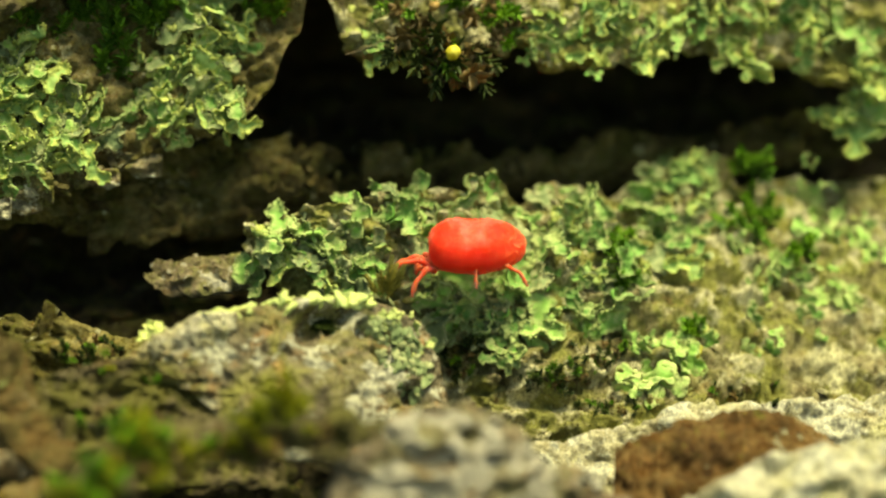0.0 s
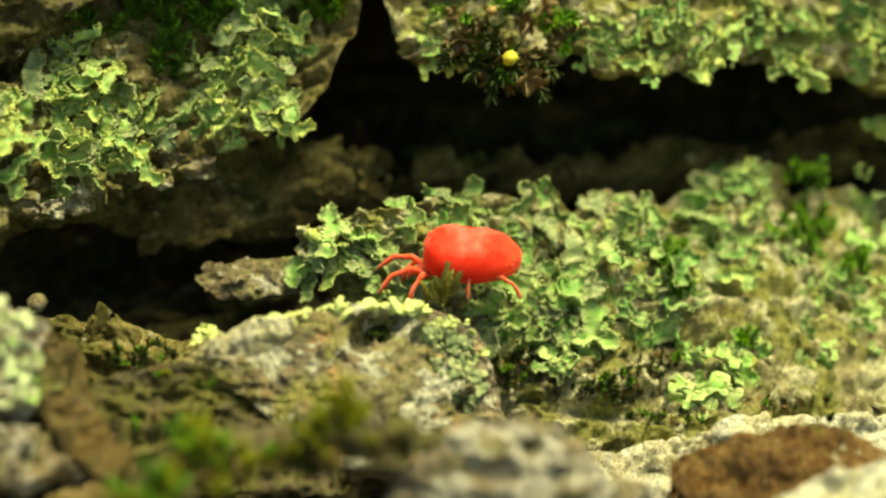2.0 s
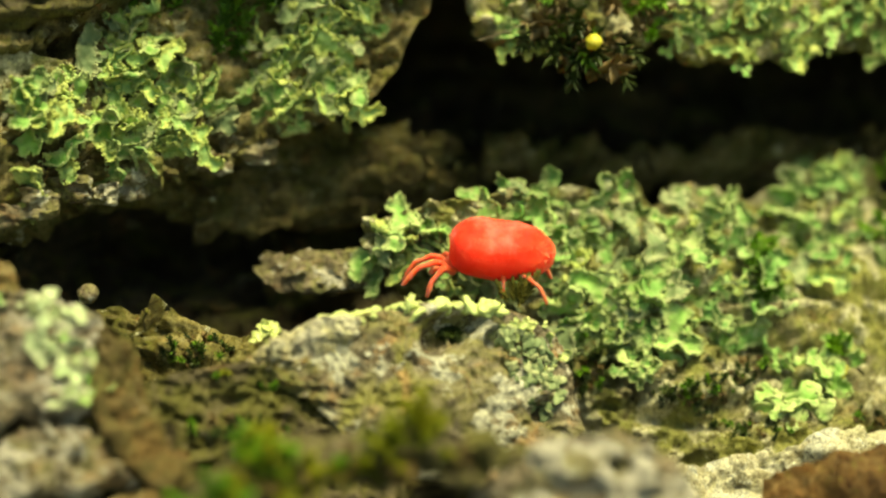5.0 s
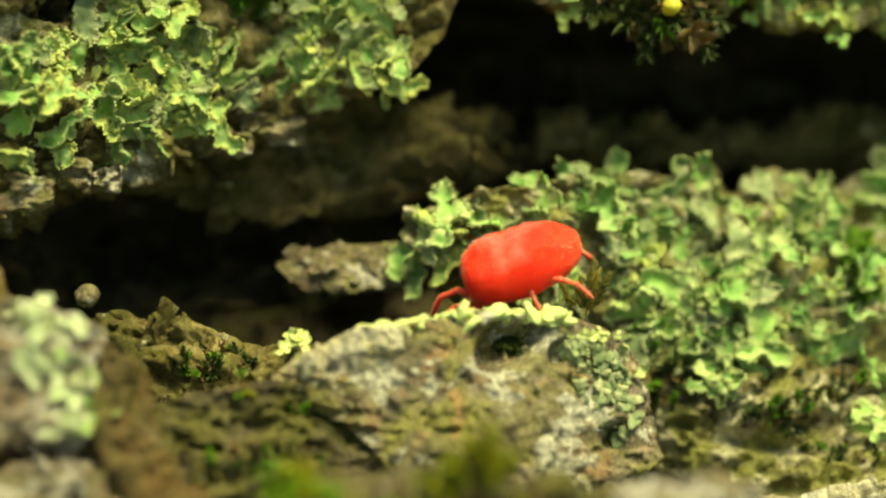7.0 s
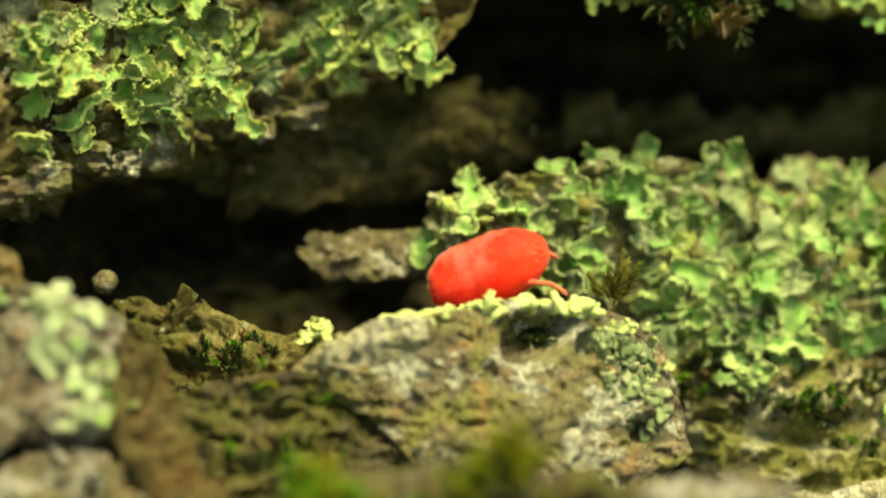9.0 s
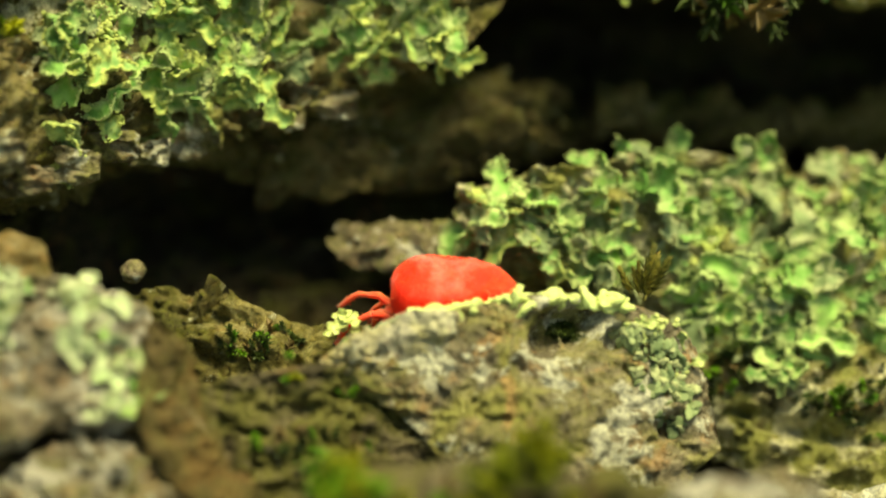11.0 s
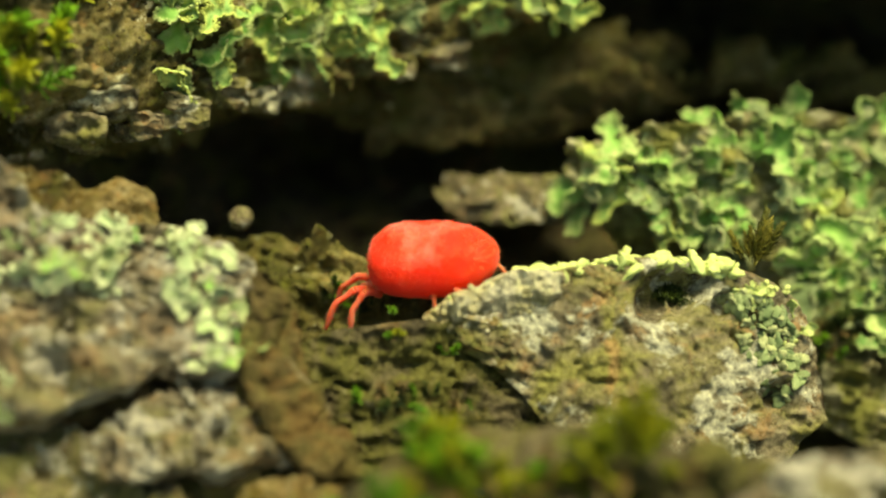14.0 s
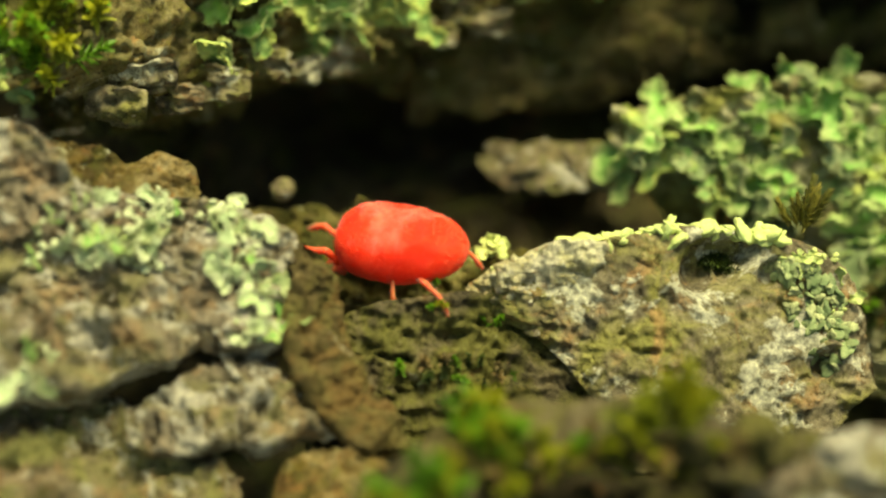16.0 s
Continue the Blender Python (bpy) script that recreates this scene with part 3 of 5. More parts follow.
plate("bark_lump", "pale grey bark lump before the peeling strip", "bark plate",
      [(7.6, -13.0, 3.4), (9.5, -13.0, 4.9), (11.7, -12.5, 5.5), (13.7, -12.0, 5.6), (18.5, -11.5, 5.2)],
      [(7.6, -15.0, 1.8), (9.5, -15.0, 1.9), (11.7, -14.5, 2.5), (13.7, -14.0, 2.6), (18.5, -13.5, 2.2)], 2, bark_pale, 0.35, 0.3, 11, fine=1.5, chips=8)
plate("bark_lump", "rounded grey bark lump with a pale rim", "bark plate",
      [(-3.9, -14.2, 5.2), (-2.6, -14.2, 6.7), (-1.1, -13.7, 7.6), (0.2, -13.7, 7.8), (1.6, -13.6, 7.3), (3.2, -13.5, 5.9), (6.2, -13.0, 3.8)],
      [(-3.8, -16.0, 2.6), (-0.8, -15.7, 3.0), (1.8, -15.5, 2.9), (6.2, -15.0, 1.8)], 2, bark_grey, 0.38, 0.4, 12, fine=1.6, chips=8)
plate("bark_lump", "dark brown mossy bark bank in front of the plate", "bark plate",
      [(-12.23, -17.15, 6.19), (-10.88, -15.80, 6.57), (-9.55, -14.81, 6.94), (-7.70, -14.54, 7.08), (-5.85, -14.34, 7.26), (-4.40, -14.51, 7.41), (-3.49, -14.70, 7.40), (-2.31, -14.08, 7.37), (-1.34, -13.81, 7.06)],
      [(-12.18, -17.44, 5.52), (-10.88, -15.81, 5.58), (-9.56, -14.61, 5.87), (-7.66, -14.33, 6.01), (-5.78, -14.13, 6.20), (-4.31, -14.29, 6.35), (-3.40, -14.60, 6.50), (-2.18, -13.94, 6.38), (-1.21, -13.80, 6.07)], 1.6, bark_brown_dark, 0.4, 0.4, 27, fine=1.5, chips=10)
plate("bark_flake", "loose brown bark flake in the furrow", "bark flake",
      [(-12.0, -0.4, 7.3), (-11.0, -0.4, 7.85), (-8.7, -0.4, 7.9), (-6.8, 0.1, 7.5)], [(-11.8, -1.0, 7.0), (-10.2, -1.5, 6.75), (-8.6, -1.5, 6.75), (-6.9, -1.0, 7.2)], 1.2, bark_base_skin, 0.2, 0.12, 13, step=0.05, fine=2.0, edge=0.2, chips=12)
plate("bark_step", "bark step deep in the furrow, coloured darker for shade", "bark plate",
      [(-14.5, 1.80, 10.00), (-9.5, 3.60, 10.20), (-6.3, 5.60, 10.50), (-5.0, 6.20, 10.40), (-3.0, 7.00, 10.00)],
      [(-14.5, 0.60, 8.00), (-9.5, 2.00, 8.20), (-6.0, 4.00, 8.40), (-4.8, 4.80, 8.40), (-3.0, 5.90, 8.40)], 3, bark_furrow_shade, 0.7, 0.5, 28, fine=1.3, chips=14)
plate("bark_step", "low bark step at the foot of the furrow, coloured darker for shade", "bark plate",
      [(-3.5, 5.60, 10.80), (2.0, 7.20, 10.50), (8.0, 8.60, 10.30), (14.0, 9.60, 10.90), (19.0, 10.00, 11.30)],
      [(-3.5, 4.60, 9.50), (2.0, 5.60, 9.50), (8.0, 7.10, 9.50), (14.0, 8.10, 9.50), (19.0, 8.60, 9.50)], 3, bark_furrow_shade, 0.6, 0.4, 30, fine=1.3, chips=10)
plate("bark_step", "dark bark step beside the black hollow", "bark plate",
      [(-19.0, -3.6, 6.3), (-16.5, -4.2, 6.8), (-14.5, -4.6, 7.1), (-12.0, -5.2, 6.7), (-9.5, -5.0, 6.6)],
      [(-19.0, -5.5, 4.0), (-16.5, -6.0, 4.2), (-14.5, -6.6, 4.3), (-12.0, -7.4, 4.3), (-9.5, -7.4, 4.2)], 2, bark_shade, 0.5, 0.3, 29, fine=1.4, chips=14)
plate("bark_layer", "dim layered bark under the overhanging ledge", "bark plate",
      [(-24.50, -5.70, 11.80), (-20.00, -2.10, 11.00), (-17.00, 1.10, 10.90), (-13.00, 2.80, 11.40), (-9.00, 4.10, 11.50), (-6.60, 5.10, 11.40)],
      [(-24.50, -4.70, 8.80), (-20.00, -1.40, 8.50), (-17.00, 1.30, 8.80), (-13.00, 1.90, 7.80), (-9.00, 2.90, 8.20), (-6.60, 4.20, 9.40)], 2.5, bark_shade, 0.6, 0.4, 31, fine=1.3, chips=24)
# crust stones under the left ledge
for n, (x, y, z, w, h) in enumerate([(-20.9, -6.6, 11.7, 1.1, 0.5), (-21.3, -7.2, 11.1, 0.8, 0.5), (-20.2, -5.9, 10.9, 0.9, 0.45), (-19.2, -4.9, 11.0, 1.0, 0.5), (-18.2, -3.4, 11.1, 0.8, 0.55),
                                     (-16.1, -1.6, 11.0, 0.85, 0.85), (-17.5, -2.5, 10.6, 0.8, 0.35), (-14.0, -0.4, 11.2, 1.1, 0.4), (-12.2, 0.2, 11.6, 0.9, 0.5)]):
    plate("bark_scale", "small cracked scale of pale crusty bark", "bark scale",
          [(x - 1.15 * w, y + 0.3, z + h), (x - w * 0.4, y + 0.2, z + 1.15 * h), (x + w * 0.5, y + 0.2, z + 1.1 * h), (x + 1.15 * w, y + 0.3, z + 0.9 * h)],
          [(x - 1.1 * w, y + 0.1, z - h * 0.8), (x - w * 0.3, y, z - h), (x + w * 0.4, y, z - h * 0.9), (x + 1.1 * w, y + 0.1, z - h * 0.7)], 1.4, bark_plate_skin, 0.30, 0.06, 70 + n, edge=0.2, fine=2.2)


# ---- seats: where a point meets the bark ----
offset, all_v, all_f = 0, [], []
for v, f in SEATS:
    all_v.append(v)
    all_f += [[i + offset for i in face] for face in f]
    offset += len(v)
BARK = BVHTree.FromPolygons([Vector(p) for p in np.concatenate(all_v).tolist()], all_f)
INTO = Vector((0.0, 0.94, -0.342))


def seat(p, into=INTO):
    """The place on the bark beyond or before a point, and the bark's normal there."""
    hit, normal, _, far = BARK.ray_cast(Vector(p) - into * 6, into, 16)
    if hit is None:
        return None, None
    return hit, (normal if normal.dot(into) < 0 else -normal)


# ---- lichen ----
rng = np.random.default_rng(7)


def part(name, me, parent, m=None, label=""):
    ob = new(name, me)
    ob.parent = parent
    if m is not None:
        ob.matrix_basis = m
    if label:
        ob["label"] = label
    return ob


def small_ball():
    bm = bmesh.new()
    for p in ((1, 0, 0), (-1, 0, 0), (0, 1, 0), (0, -1, 0), (0, 0, 1), (0, 0, -1)):
        bm.verts.new(p)
    bmesh.ops.convex_hull(bm, input=bm.verts[:])
    bm.verts.index_update()
    v, f = np.array([p.co for p in bm.verts]), [[p.index for p in face.verts] for face in bm.faces]
    bm.free()
    return v, f


GRAIN_V, GRAIN_F = small_ball()


def lobe_mesh(seed, material, curl=0.22, step=0.075, notch=0.045, broad=1.0, powder=0.45):
    """A forked leafy lobe about 1.6 mm long: round scalloped tips, raised powdery margins and a closed underside."""
    r = np.random.default_rng(seed)
    discs = [(-0.1, 0.0, 0.30)]
    x, y, turn = 0.0, 0.0, 0.0
    tips = []
    for n in range(3):
        turn += r.uniform(-0.55, 0.55)
        x, y = x + 0.36 * math.cos(turn), y + 0.36 * math.sin(turn)
        discs.append((x, y, broad * r.uniform(0.24, 0.34)))
        if r.random() < 0.75:
            side = turn + r.choice([-1, 1]) * r.uniform(0.7, 1.3)
            for k in (0.32, 0.56):
                discs.append((x + k * math.cos(side), y + k * math.sin(side), broad * r.uniform(0.19, 0.27)))
            tips.append((*discs[-1], side))
    tips.append((*discs[0][:2], 0.3, math.pi))
    tips.append((x, y, discs[-1][2], turn))
    for tx, ty, tr, way in tips:  # scallops round each tip
        for k in range(int(r.integers(3, 6))):
            a = way + r.uniform(-1.5, 1.5)
            discs.append((tx + tr * 1.05 * math.cos(a), ty + tr * 1.05 * math.sin(a), r.uniform(0.09, 0.15)))
    d = np.array(discs)
    lo, hi = (d[:, :2] - d[:, 2:]).min(0) - 0.15, (d[:, :2] + d[:, 2:]).max(0) + 0.15

    def field(p):
        g = d[None, :, 2] - np.linalg.norm(p[:, None] - d[None, :, :2], axis=2)
        soft = np.log(np.exp(g * 18).sum(1)) / 18
        q = np.c_[p, np.full(len(p), seed * 3.7)]
        return soft + notch * value_noise(q * 4.3, seed) + 0.65 * notch * value_noise(q * 8.3, seed + 1)

    gx, gy = np.arange(lo[0], hi[0], step), np.arange(lo[1], hi[1], step)
    nx, ny = len(gx), len(gy)
    p = np.stack(np.meshgrid(gx, gy, indexing="ij"), -1).reshape(-1, 2)
    f = field(p)
    i, j = np.meshgrid(np.arange(nx - 1), np.arange(ny - 1), indexing="ij")
    quads = np.stack([i * ny + j, (i + 1) * ny + j, (i + 1) * ny + j + 1, i * ny + j + 1], -1).reshape(-1, 4)
    quads = quads[(f[quads] > -0.01).sum(1) >= 3]
    used, back = np.unique(quads, return_inverse=True)
    quads, p, f = back.reshape(-1, 4), p[used], f[used]
    edges = np.sort(np.concatenate([quads[:, [a, (a + 1) % 4]] for a in range(4)]), 1)
    uniq, count = np.unique(edges, axis=0, return_counts=True)
    rim_edges = uniq[count == 1]
    border = np.zeros(len(p), bool)
    border[rim_edges.ravel()] = True
    for _ in range(3):  # draw the border onto the outline
        e = 1e-3
        g = np.stack([(field(p + (e, 0)) - field(p - (e, 0))), (field(p + (0, e)) - field(p - (0, e)))], 1) / (2 * e)
        fb = field(p)
        move = -fb[:, None] * g / (np.sum(g * g, 1, keepdims=True) + 0.2)
        p[border] += move[border].clip(-step, step)
    f = field(p)
    f[border] = 0
    near = np.clip(1 - f / 0.15, 0, 1)
    band = np.clip(1 - f / 0.20, 0, 1)
    q = np.c_[p, np.full(len(p), seed * 1.9)]
    wave = 0.24 * value_noise(q * 1.5, seed + 5) + 0.09 * value_noise(q * 3.5, seed + 6)
    lift = curl * (0.4 + 0.6 * np.clip(value_noise(q * 1.1, seed + 8) + 0.5, 0, 1.3)) * near**1.6
    grains = 0.07 * near * value_noise(q * 14, seed + 9)
    z = wave + lift + grains - 0.05 * p[:, 0]
    top = np.c_[p, z]
    thick = 0.05 + 0.11 * near
    low = np.c_[p * (1 - 0.04 * near[:, None]), z - thick]
    n = len(p)
    faces = quads.tolist() + [[a + n for a in face[::-1]] for face in quads.tolist()]
    lookup = {(a, b) for face in quads.tolist() for a, b in zip(face, face[1:] + face[:1])}
    for a, b in rim_edges.tolist():
        if (a, b) not in lookup:
            a, b = b, a
        faces.append([b, a, a + n, b + n])
    patchy = np.clip(band * 1.7 * (0.68 + 0.9 * value_noise(q * 1.9, seed + 11)), 0, 1) ** 1.2
    # powdery granules along the margin
    r = np.random.default_rng(seed + 70)
    spots = np.flatnonzero((near > 0.5) & (r.random(n) < powder * np.clip(2.2 * patchy, 0.1, 1.3)))
    g = top[spots] + np.c_[r.normal(0, 0.035, (len(spots), 2)), r.uniform(-0.02, 0.04, len(spots))]
    size = r.uniform(0.03, 0.07, len(spots))
    grain_v = (g[:, None] + size[:, None, None] * GRAIN_V[None] * r.uniform(0.75, 1.25, (len(spots), 1, 3))).reshape(-1, 3)
    faces += [[a + 2 * n + 6 * k for a in face] for k in range(len(spots)) for face in GRAIN_F]
    me = mesh_of("lobe", np.concatenate([top, low, grain_v]), faces, material)
    at = me.attributes.new("rim", "FLOAT", "POINT")
    at.data.foreach_set("value", np.r_[patchy, patchy * 0.5, np.repeat(np.clip(0.25 + patchy[spots], 0, 1), 6)])
    return me


def granule_mesh(seed, material):
    """A lumpy heap of powdery granules."""
    bm = bmesh.new()
    bmesh.ops.create_icosphere(bm, subdivisions=3, radius=1)
    v = np.array([x.co for x in bm.verts])
    faces = [[x.index for x in f.verts] for f in bm.faces]
    bm.free()
    v *= (1 + 0.5 * value_noise(v * 1.5, seed) + 0.55 * np.abs(value_noise(v * 3.6, seed + 1)) + 0.25 * value_noise(v * 8, seed + 2))[:, None]
    v *= (0.22, 0.16, 0.10)
    me = mesh_of("soredia", v, faces, material)
    at = me.attributes.new("rim", "FLOAT", "POINT")
    at.data.foreach_set("value", np.ones(len(v)))
    return me


LOBES = {m.name: [lobe_mesh(100 * k + n, m, curl=c, broad=b) for n in range(9)]
         for k, (m, c, b) in enumerate([(lichen_green, 0.28, 0.92), (lichen_grey, 0.34, 1.0), (lichen_pale, 0.18, 1.0), (lichen_dull, 0.15, 1.1), (lichen_hoary, 0.2, 1.0), (lichen_bright, 0.2, 1.0)])}


def pad_mesh(seed, material, thick=0.14, pale=1.0):
    """A smooth swollen pad of pale lichen, about 0.9 mm long."""
    bm = bmesh.new()
    bmesh.ops.create_icosphere(bm, subdivisions=3, radius=1)
    v = np.array([x.co for x in bm.verts])
    faces = [[x.index for x in f.verts] for f in bm.faces]
    bm.free()
    v *= (1 + 0.45 * value_noise(v * 1.1 + seed, seed) + 0.30 * value_noise(v * 2.3, seed + 1) + 0.04 * value_noise(v * 9, seed + 2))[:, None]
    v *= (0.42, 0.24, thick)
    me = mesh_of("pad", v, faces, material)
    at = me.attributes.new("rim", "FLOAT", "POINT")
    at.data.foreach_set("value", pale * np.clip(0.5 + 0.7 * value_noise(v * 4, seed + 4), 0, 1))
    return me


LOBES["pad"] = [pad_mesh(700 + n, lichen_pale) for n in range(9)]
LOBES["antler"] = [lobe_mesh(740 + n, lichen_bright, curl=0.06, broad=0.66, powder=0.03) for n in range(9)]
LOBES["scale"] = [pad_mesh(720 + n, lichen_dull, 0.09, 0.35) for n in range(9)]
HEAPS = {m.name: [granule_mesh(900 + n, m) for n in range(5)] for m in (soredia, lichen_dull, lichen_pale, lichen_hoary, bud_yellow)}


def lichen(x, y, z, rx, rz, kind, count, label, size=1.0, heaps=0, group="leafy lichens on the bark", up=0.45, heap_kind="soredia"):
    """One thallus: overlapping lobes and powdery heaps spread over a patch of bark."""
    root = tagged(new("lichen"), label, "lichen", group)
    at, _ = seat((x, y, z))
    at = at or Vector((x, y, z))
    root.location = at * MM
    base = Matrix.Translation(-root.location)
    kinds = (kind,) if isinstance(kind, str) else kind
    for n in range(count + heaps):
        a, d = rng.uniform(0, 6.283), rng.random() ** 0.55
        p = Vector((x + rx * d * math.cos(a), y, z + rz * d * math.sin(a) * 1.06))
        p.y = y + (p.z - z) * 0.36
        hit, normal = seat(p)
        if hit is None or abs((hit - p).dot(INTO)) > 3.2:
            hit, normal = p, Vector((0, -0.8, 0.6))
        tip = Vector((math.cos(a), 0.3, math.sin(a))) * d + Vector(rng.normal(0, 0.8, 3))
        if kind == "pad":
            tip = Vector((math.copysign(1, tip.x), 0.5 * tip.y, 0.5 * tip.z - 0.1))
            hit, normal = seat((p.x, p.y + rng.normal(0, 0.12), z), Vector((0, 0.12, -1)))
            if hit is None or abs(hit.z - z) > 1.2:
                continue
            lean = Vector(rng.normal(0, 0.45, 3)) + Vector((0, -0.5, 0.7))
            s = size * rng.uniform(0.45, 1.2)
            part("pad", LOBES["pad"][int(rng.integers(9))], root, base @ turned(lean, tip, hit + Vector((0, -0.04, 0.05)), s))
            continue
        if kind == "scale" and n < count:
            me = LOBES["scale"][int(rng.integers(9))]
            part("squamule", me, root, base @ turned(normal + Vector(rng.normal(0, 0.25, 3)), tip, hit + normal * 0.03, size * rng.uniform(0.35, 1.35)))
            continue
        lean = 0.55 * normal + up * Vector((0, -0.75, 0.65)) + Vector(rng.normal(0, 0.36, 3))
        if n < count:
            s = size * (0.45 + 0.75 * rng.random() ** 1.4)
            me = LOBES[kinds[n % len(kinds)]][int(rng.integers(9))]
            tipn = tip.normalized()
            part("lobe", me, root, base @ turned(lean, tip, hit + normal * rng.uniform(0.08, 0.45) * size - tipn * 0.45 * s, s))
        else:
            me = HEAPS[heap_kind][int(rng.integers(5))]
            part("soredia", me, root, base @ turned(normal, tip, hit + normal * 0.05, size * rng.uniform(0.6, 1.2)))
    return root


GREY = "grey-green leafy lichen with curled yellow-green powdery margins on bark"
MIXED = "green leafy lichen with forked lobes growing over mossy bark"
for x, y, z, rx, rz, k in [(-5.9, -1.0, 8.8, 1.7, 1.0, 16), (-3.3, 0.0, 9.7, 1.7, 1.2, 16), (-2.3, -1.5, 8.5, 1.5, 1.0, 13), (0.8, 1.0, 10.1, 1.5, 0.9, 13), (-0.1, -1.0, 8.8, 1.7, 1.0, 15),
                           (0.6, -3.0, 7.1, 1.3, 1.2, 11), (3.0, -3.0, 6.8, 1.3, 1.1, 10), (3.7, -1.0, 8.3, 1.1, 1.3, 12), (4.8, 2.5, 9.5, 1.5, 0.8, 12), (5.9, 1.0, 8.3, 1.3, 1.3, 14),
                           (6.0, -1.5, 6.8, 1.1, 1.2, 10), (8.5, 3.5, 9.2, 1.2, 1.1, 12), (10.8, 5.0, 9.9, 1.3, 1.3, 14), (10.4, 3.0, 8.1, 1.3, 1.3, 13), (7.7, 0.0, 7.2, 1.1, 0.8, 9),
                           (2.4, 1.0, 8.8, 1.3, 1.3, 13), (-1.5, 0.5, 10.2, 1.3, 0.9, 11), (-4.1, -1.5, 8.2, 1.5, 0.7, 10), (1.9, -4.0, 6.2, 1.0, 0.6, 5)]:
    lichen(x, y, z - (0.55 if x < 1 else 0.45), rx, rz, ("lichen_green", "lichen_green", "lichen_dull", "lichen_green", "lichen_bright", "lichen_grey"), int(k * 0.95), MIXED, 0.92, heaps=int(k * 0.6), heap_kind="lichen_dull")
for x, y, z, rx, rz, k in [(15.4, 5.5, 9.1, 1.3, 1.0, 10), (17.3, 5.0, 7.4, 0.9, 1.1, 8), (13.1, 2.0, 7.1, 1.1, 0.8, 8), (13.3, 0.5, 5.5, 1.1, 1.1, 8), (15.3, 0.5, 5.0, 1.1, 0.9, 8),
                           (13.3, -1.5, 4.4, 1.1, 0.5, 5), (17.0, 1.0, 5.6, 1.3, 1.3, 10), (7.7, -3.0, 3.6, 0.5, 0.3, 2), (8.4, -1.5, 4.4, 0.9, 0.7, 6), (18.1, 0.0, 3.7, 0.9, 1.1, 6), (14.4, 2.0, 6.2, 1.1, 0.8, 7), (18.6, 3.4, 6.9, 0.9, 1.1, 7), (16.0, 3.6, 8.0, 0.9, 0.7, 6)]:
    lichen(x, y, z, rx, rz, ("antler", "lichen_bright", "antler", "lichen_green"), k, "bright green forked lichen on pale bark", 0.72, heaps=k // 4)
for x, y, z, k in [(-0.2, -1.4, 7.0, 4), (0.6, -1.9, 5.7, 4), (1.7, -1.5, 6.8, 4), (3.0, -1.5, 6.4, 4), (3.9, -1.7, 5.9, 5), (6.0, -1.4, 5.8, 4), (2.8, -2.3, 4.9, 3)]:
    lichen(x, y, z, 0.7, 0.5, ("lichen_bright", "antler", "lichen_green"), k, "fresh green broad-lobed lichen over dark moss", 1.1, heaps=3, up=0.75)
for x, y, z in [(9.0, -1.6, 4.7), (10.6, -1.2, 4.9), (9.4, -2.0, 4.2)]:
    lichen(x, y, z, 0.5, 0.35, ("antler", "lichen_bright"), 4, "grey-green forked lichen round yellow crumbs on pale bark", 0.75, heaps=2)
lichen(7.6, -3.1, 3.65, 0.7, 0.15, "antler", 4, "large bright green forked lichen lobe on pale bark", 1.35, up=0.6)
for x, y, z, rx, rz, k in [(17.7, 6.0, 12.0, 1.3, 1.2, 11), (18.3, 6.5, 14.3, 1.1, 1.3, 10)]:
    lichen(x, y, z, rx, rz, ("lichen_grey", "lichen_green"), k, GREY, 1.0, heaps=4)
for x, y, z, rx, rz, k in [(-16.8, 1.0, 14.9, 1.3, 1.1, 12), (-14.2, 0.6, 13.2, 1.3, 1.2, 13), (-16.1, 0.2, 12.9, 1.5, 1.1, 14), (-9.1, 2.5, 16.7, 1.6, 1.3, 14), (-11.1, 2.0, 15.6, 1.2, 1.3, 12),
                           (-10.5, 1.2, 13.6, 1.5, 0.9, 14), (-9.0, 1.4, 14.2, 0.7, 1.0, 8), (-8.7, 2.6, 16.4, 0.5, 1.2, 6), (-18.9, -0.5, 13.1, 1.0, 1.0, 9), (-16.9, 2.0, 14.8, 1.0, 1.2, 9),
                           (-19.0, -1.5, 11.3, 0.4, 0.5, 3), (-18.6, 0.0, 13.0, 1.1, 0.9, 9), (-23.0, -2.0, 12.6, 0.6, 0.7, 5), (-24.5, -6.0, 11.3, 0.9, 0.6, 6), (-17.2, -1.7, 12.7, 0.9, 0.7, 8), (-15.6, -1.4, 12.4, 0.8, 0.5, 6)]:
    lichen(x, y, z, rx, rz, ("lichen_grey", "lichen_grey", "lichen_green", "lichen_dull", "lichen_bright"), int(k * 1.6), GREY, 0.84, heaps=int(k * 1.6))
for x, y, z, rx, rz, k in [(-3.0, 3.0, 16.9, 1.0, 1.1, 8), (-2.1, 2.5, 15.5, 0.8, 0.5, 5), (4.3, 3.3, 16.3, 1.0, 1.0, 9), (5.7, 3.5, 15.7, 1.1, 1.2, 11), (8.7, 4.2, 16.1, 1.8, 1.1, 16),
                           (10.9, 5.0, 16.7, 1.3, 0.9, 9), (12.7, 5.2, 15.2, 1.3, 0.7, 8), (15.4, 6.0, 15.7, 1.3, 0.9, 9), (6.9, 4.5, 16.9, 1.3, 0.7, 8), (13.5, 6.0, 16.6, 1.3, 0.7, 8), (16.3, 7.0, 16.4, 1.1, 0.7, 7)]:
    lichen(x, y, z, rx, rz, ("lichen_grey", "lichen_green"), k, "grey-green lichen hanging over a dark furrow", 0.75, heaps=k)
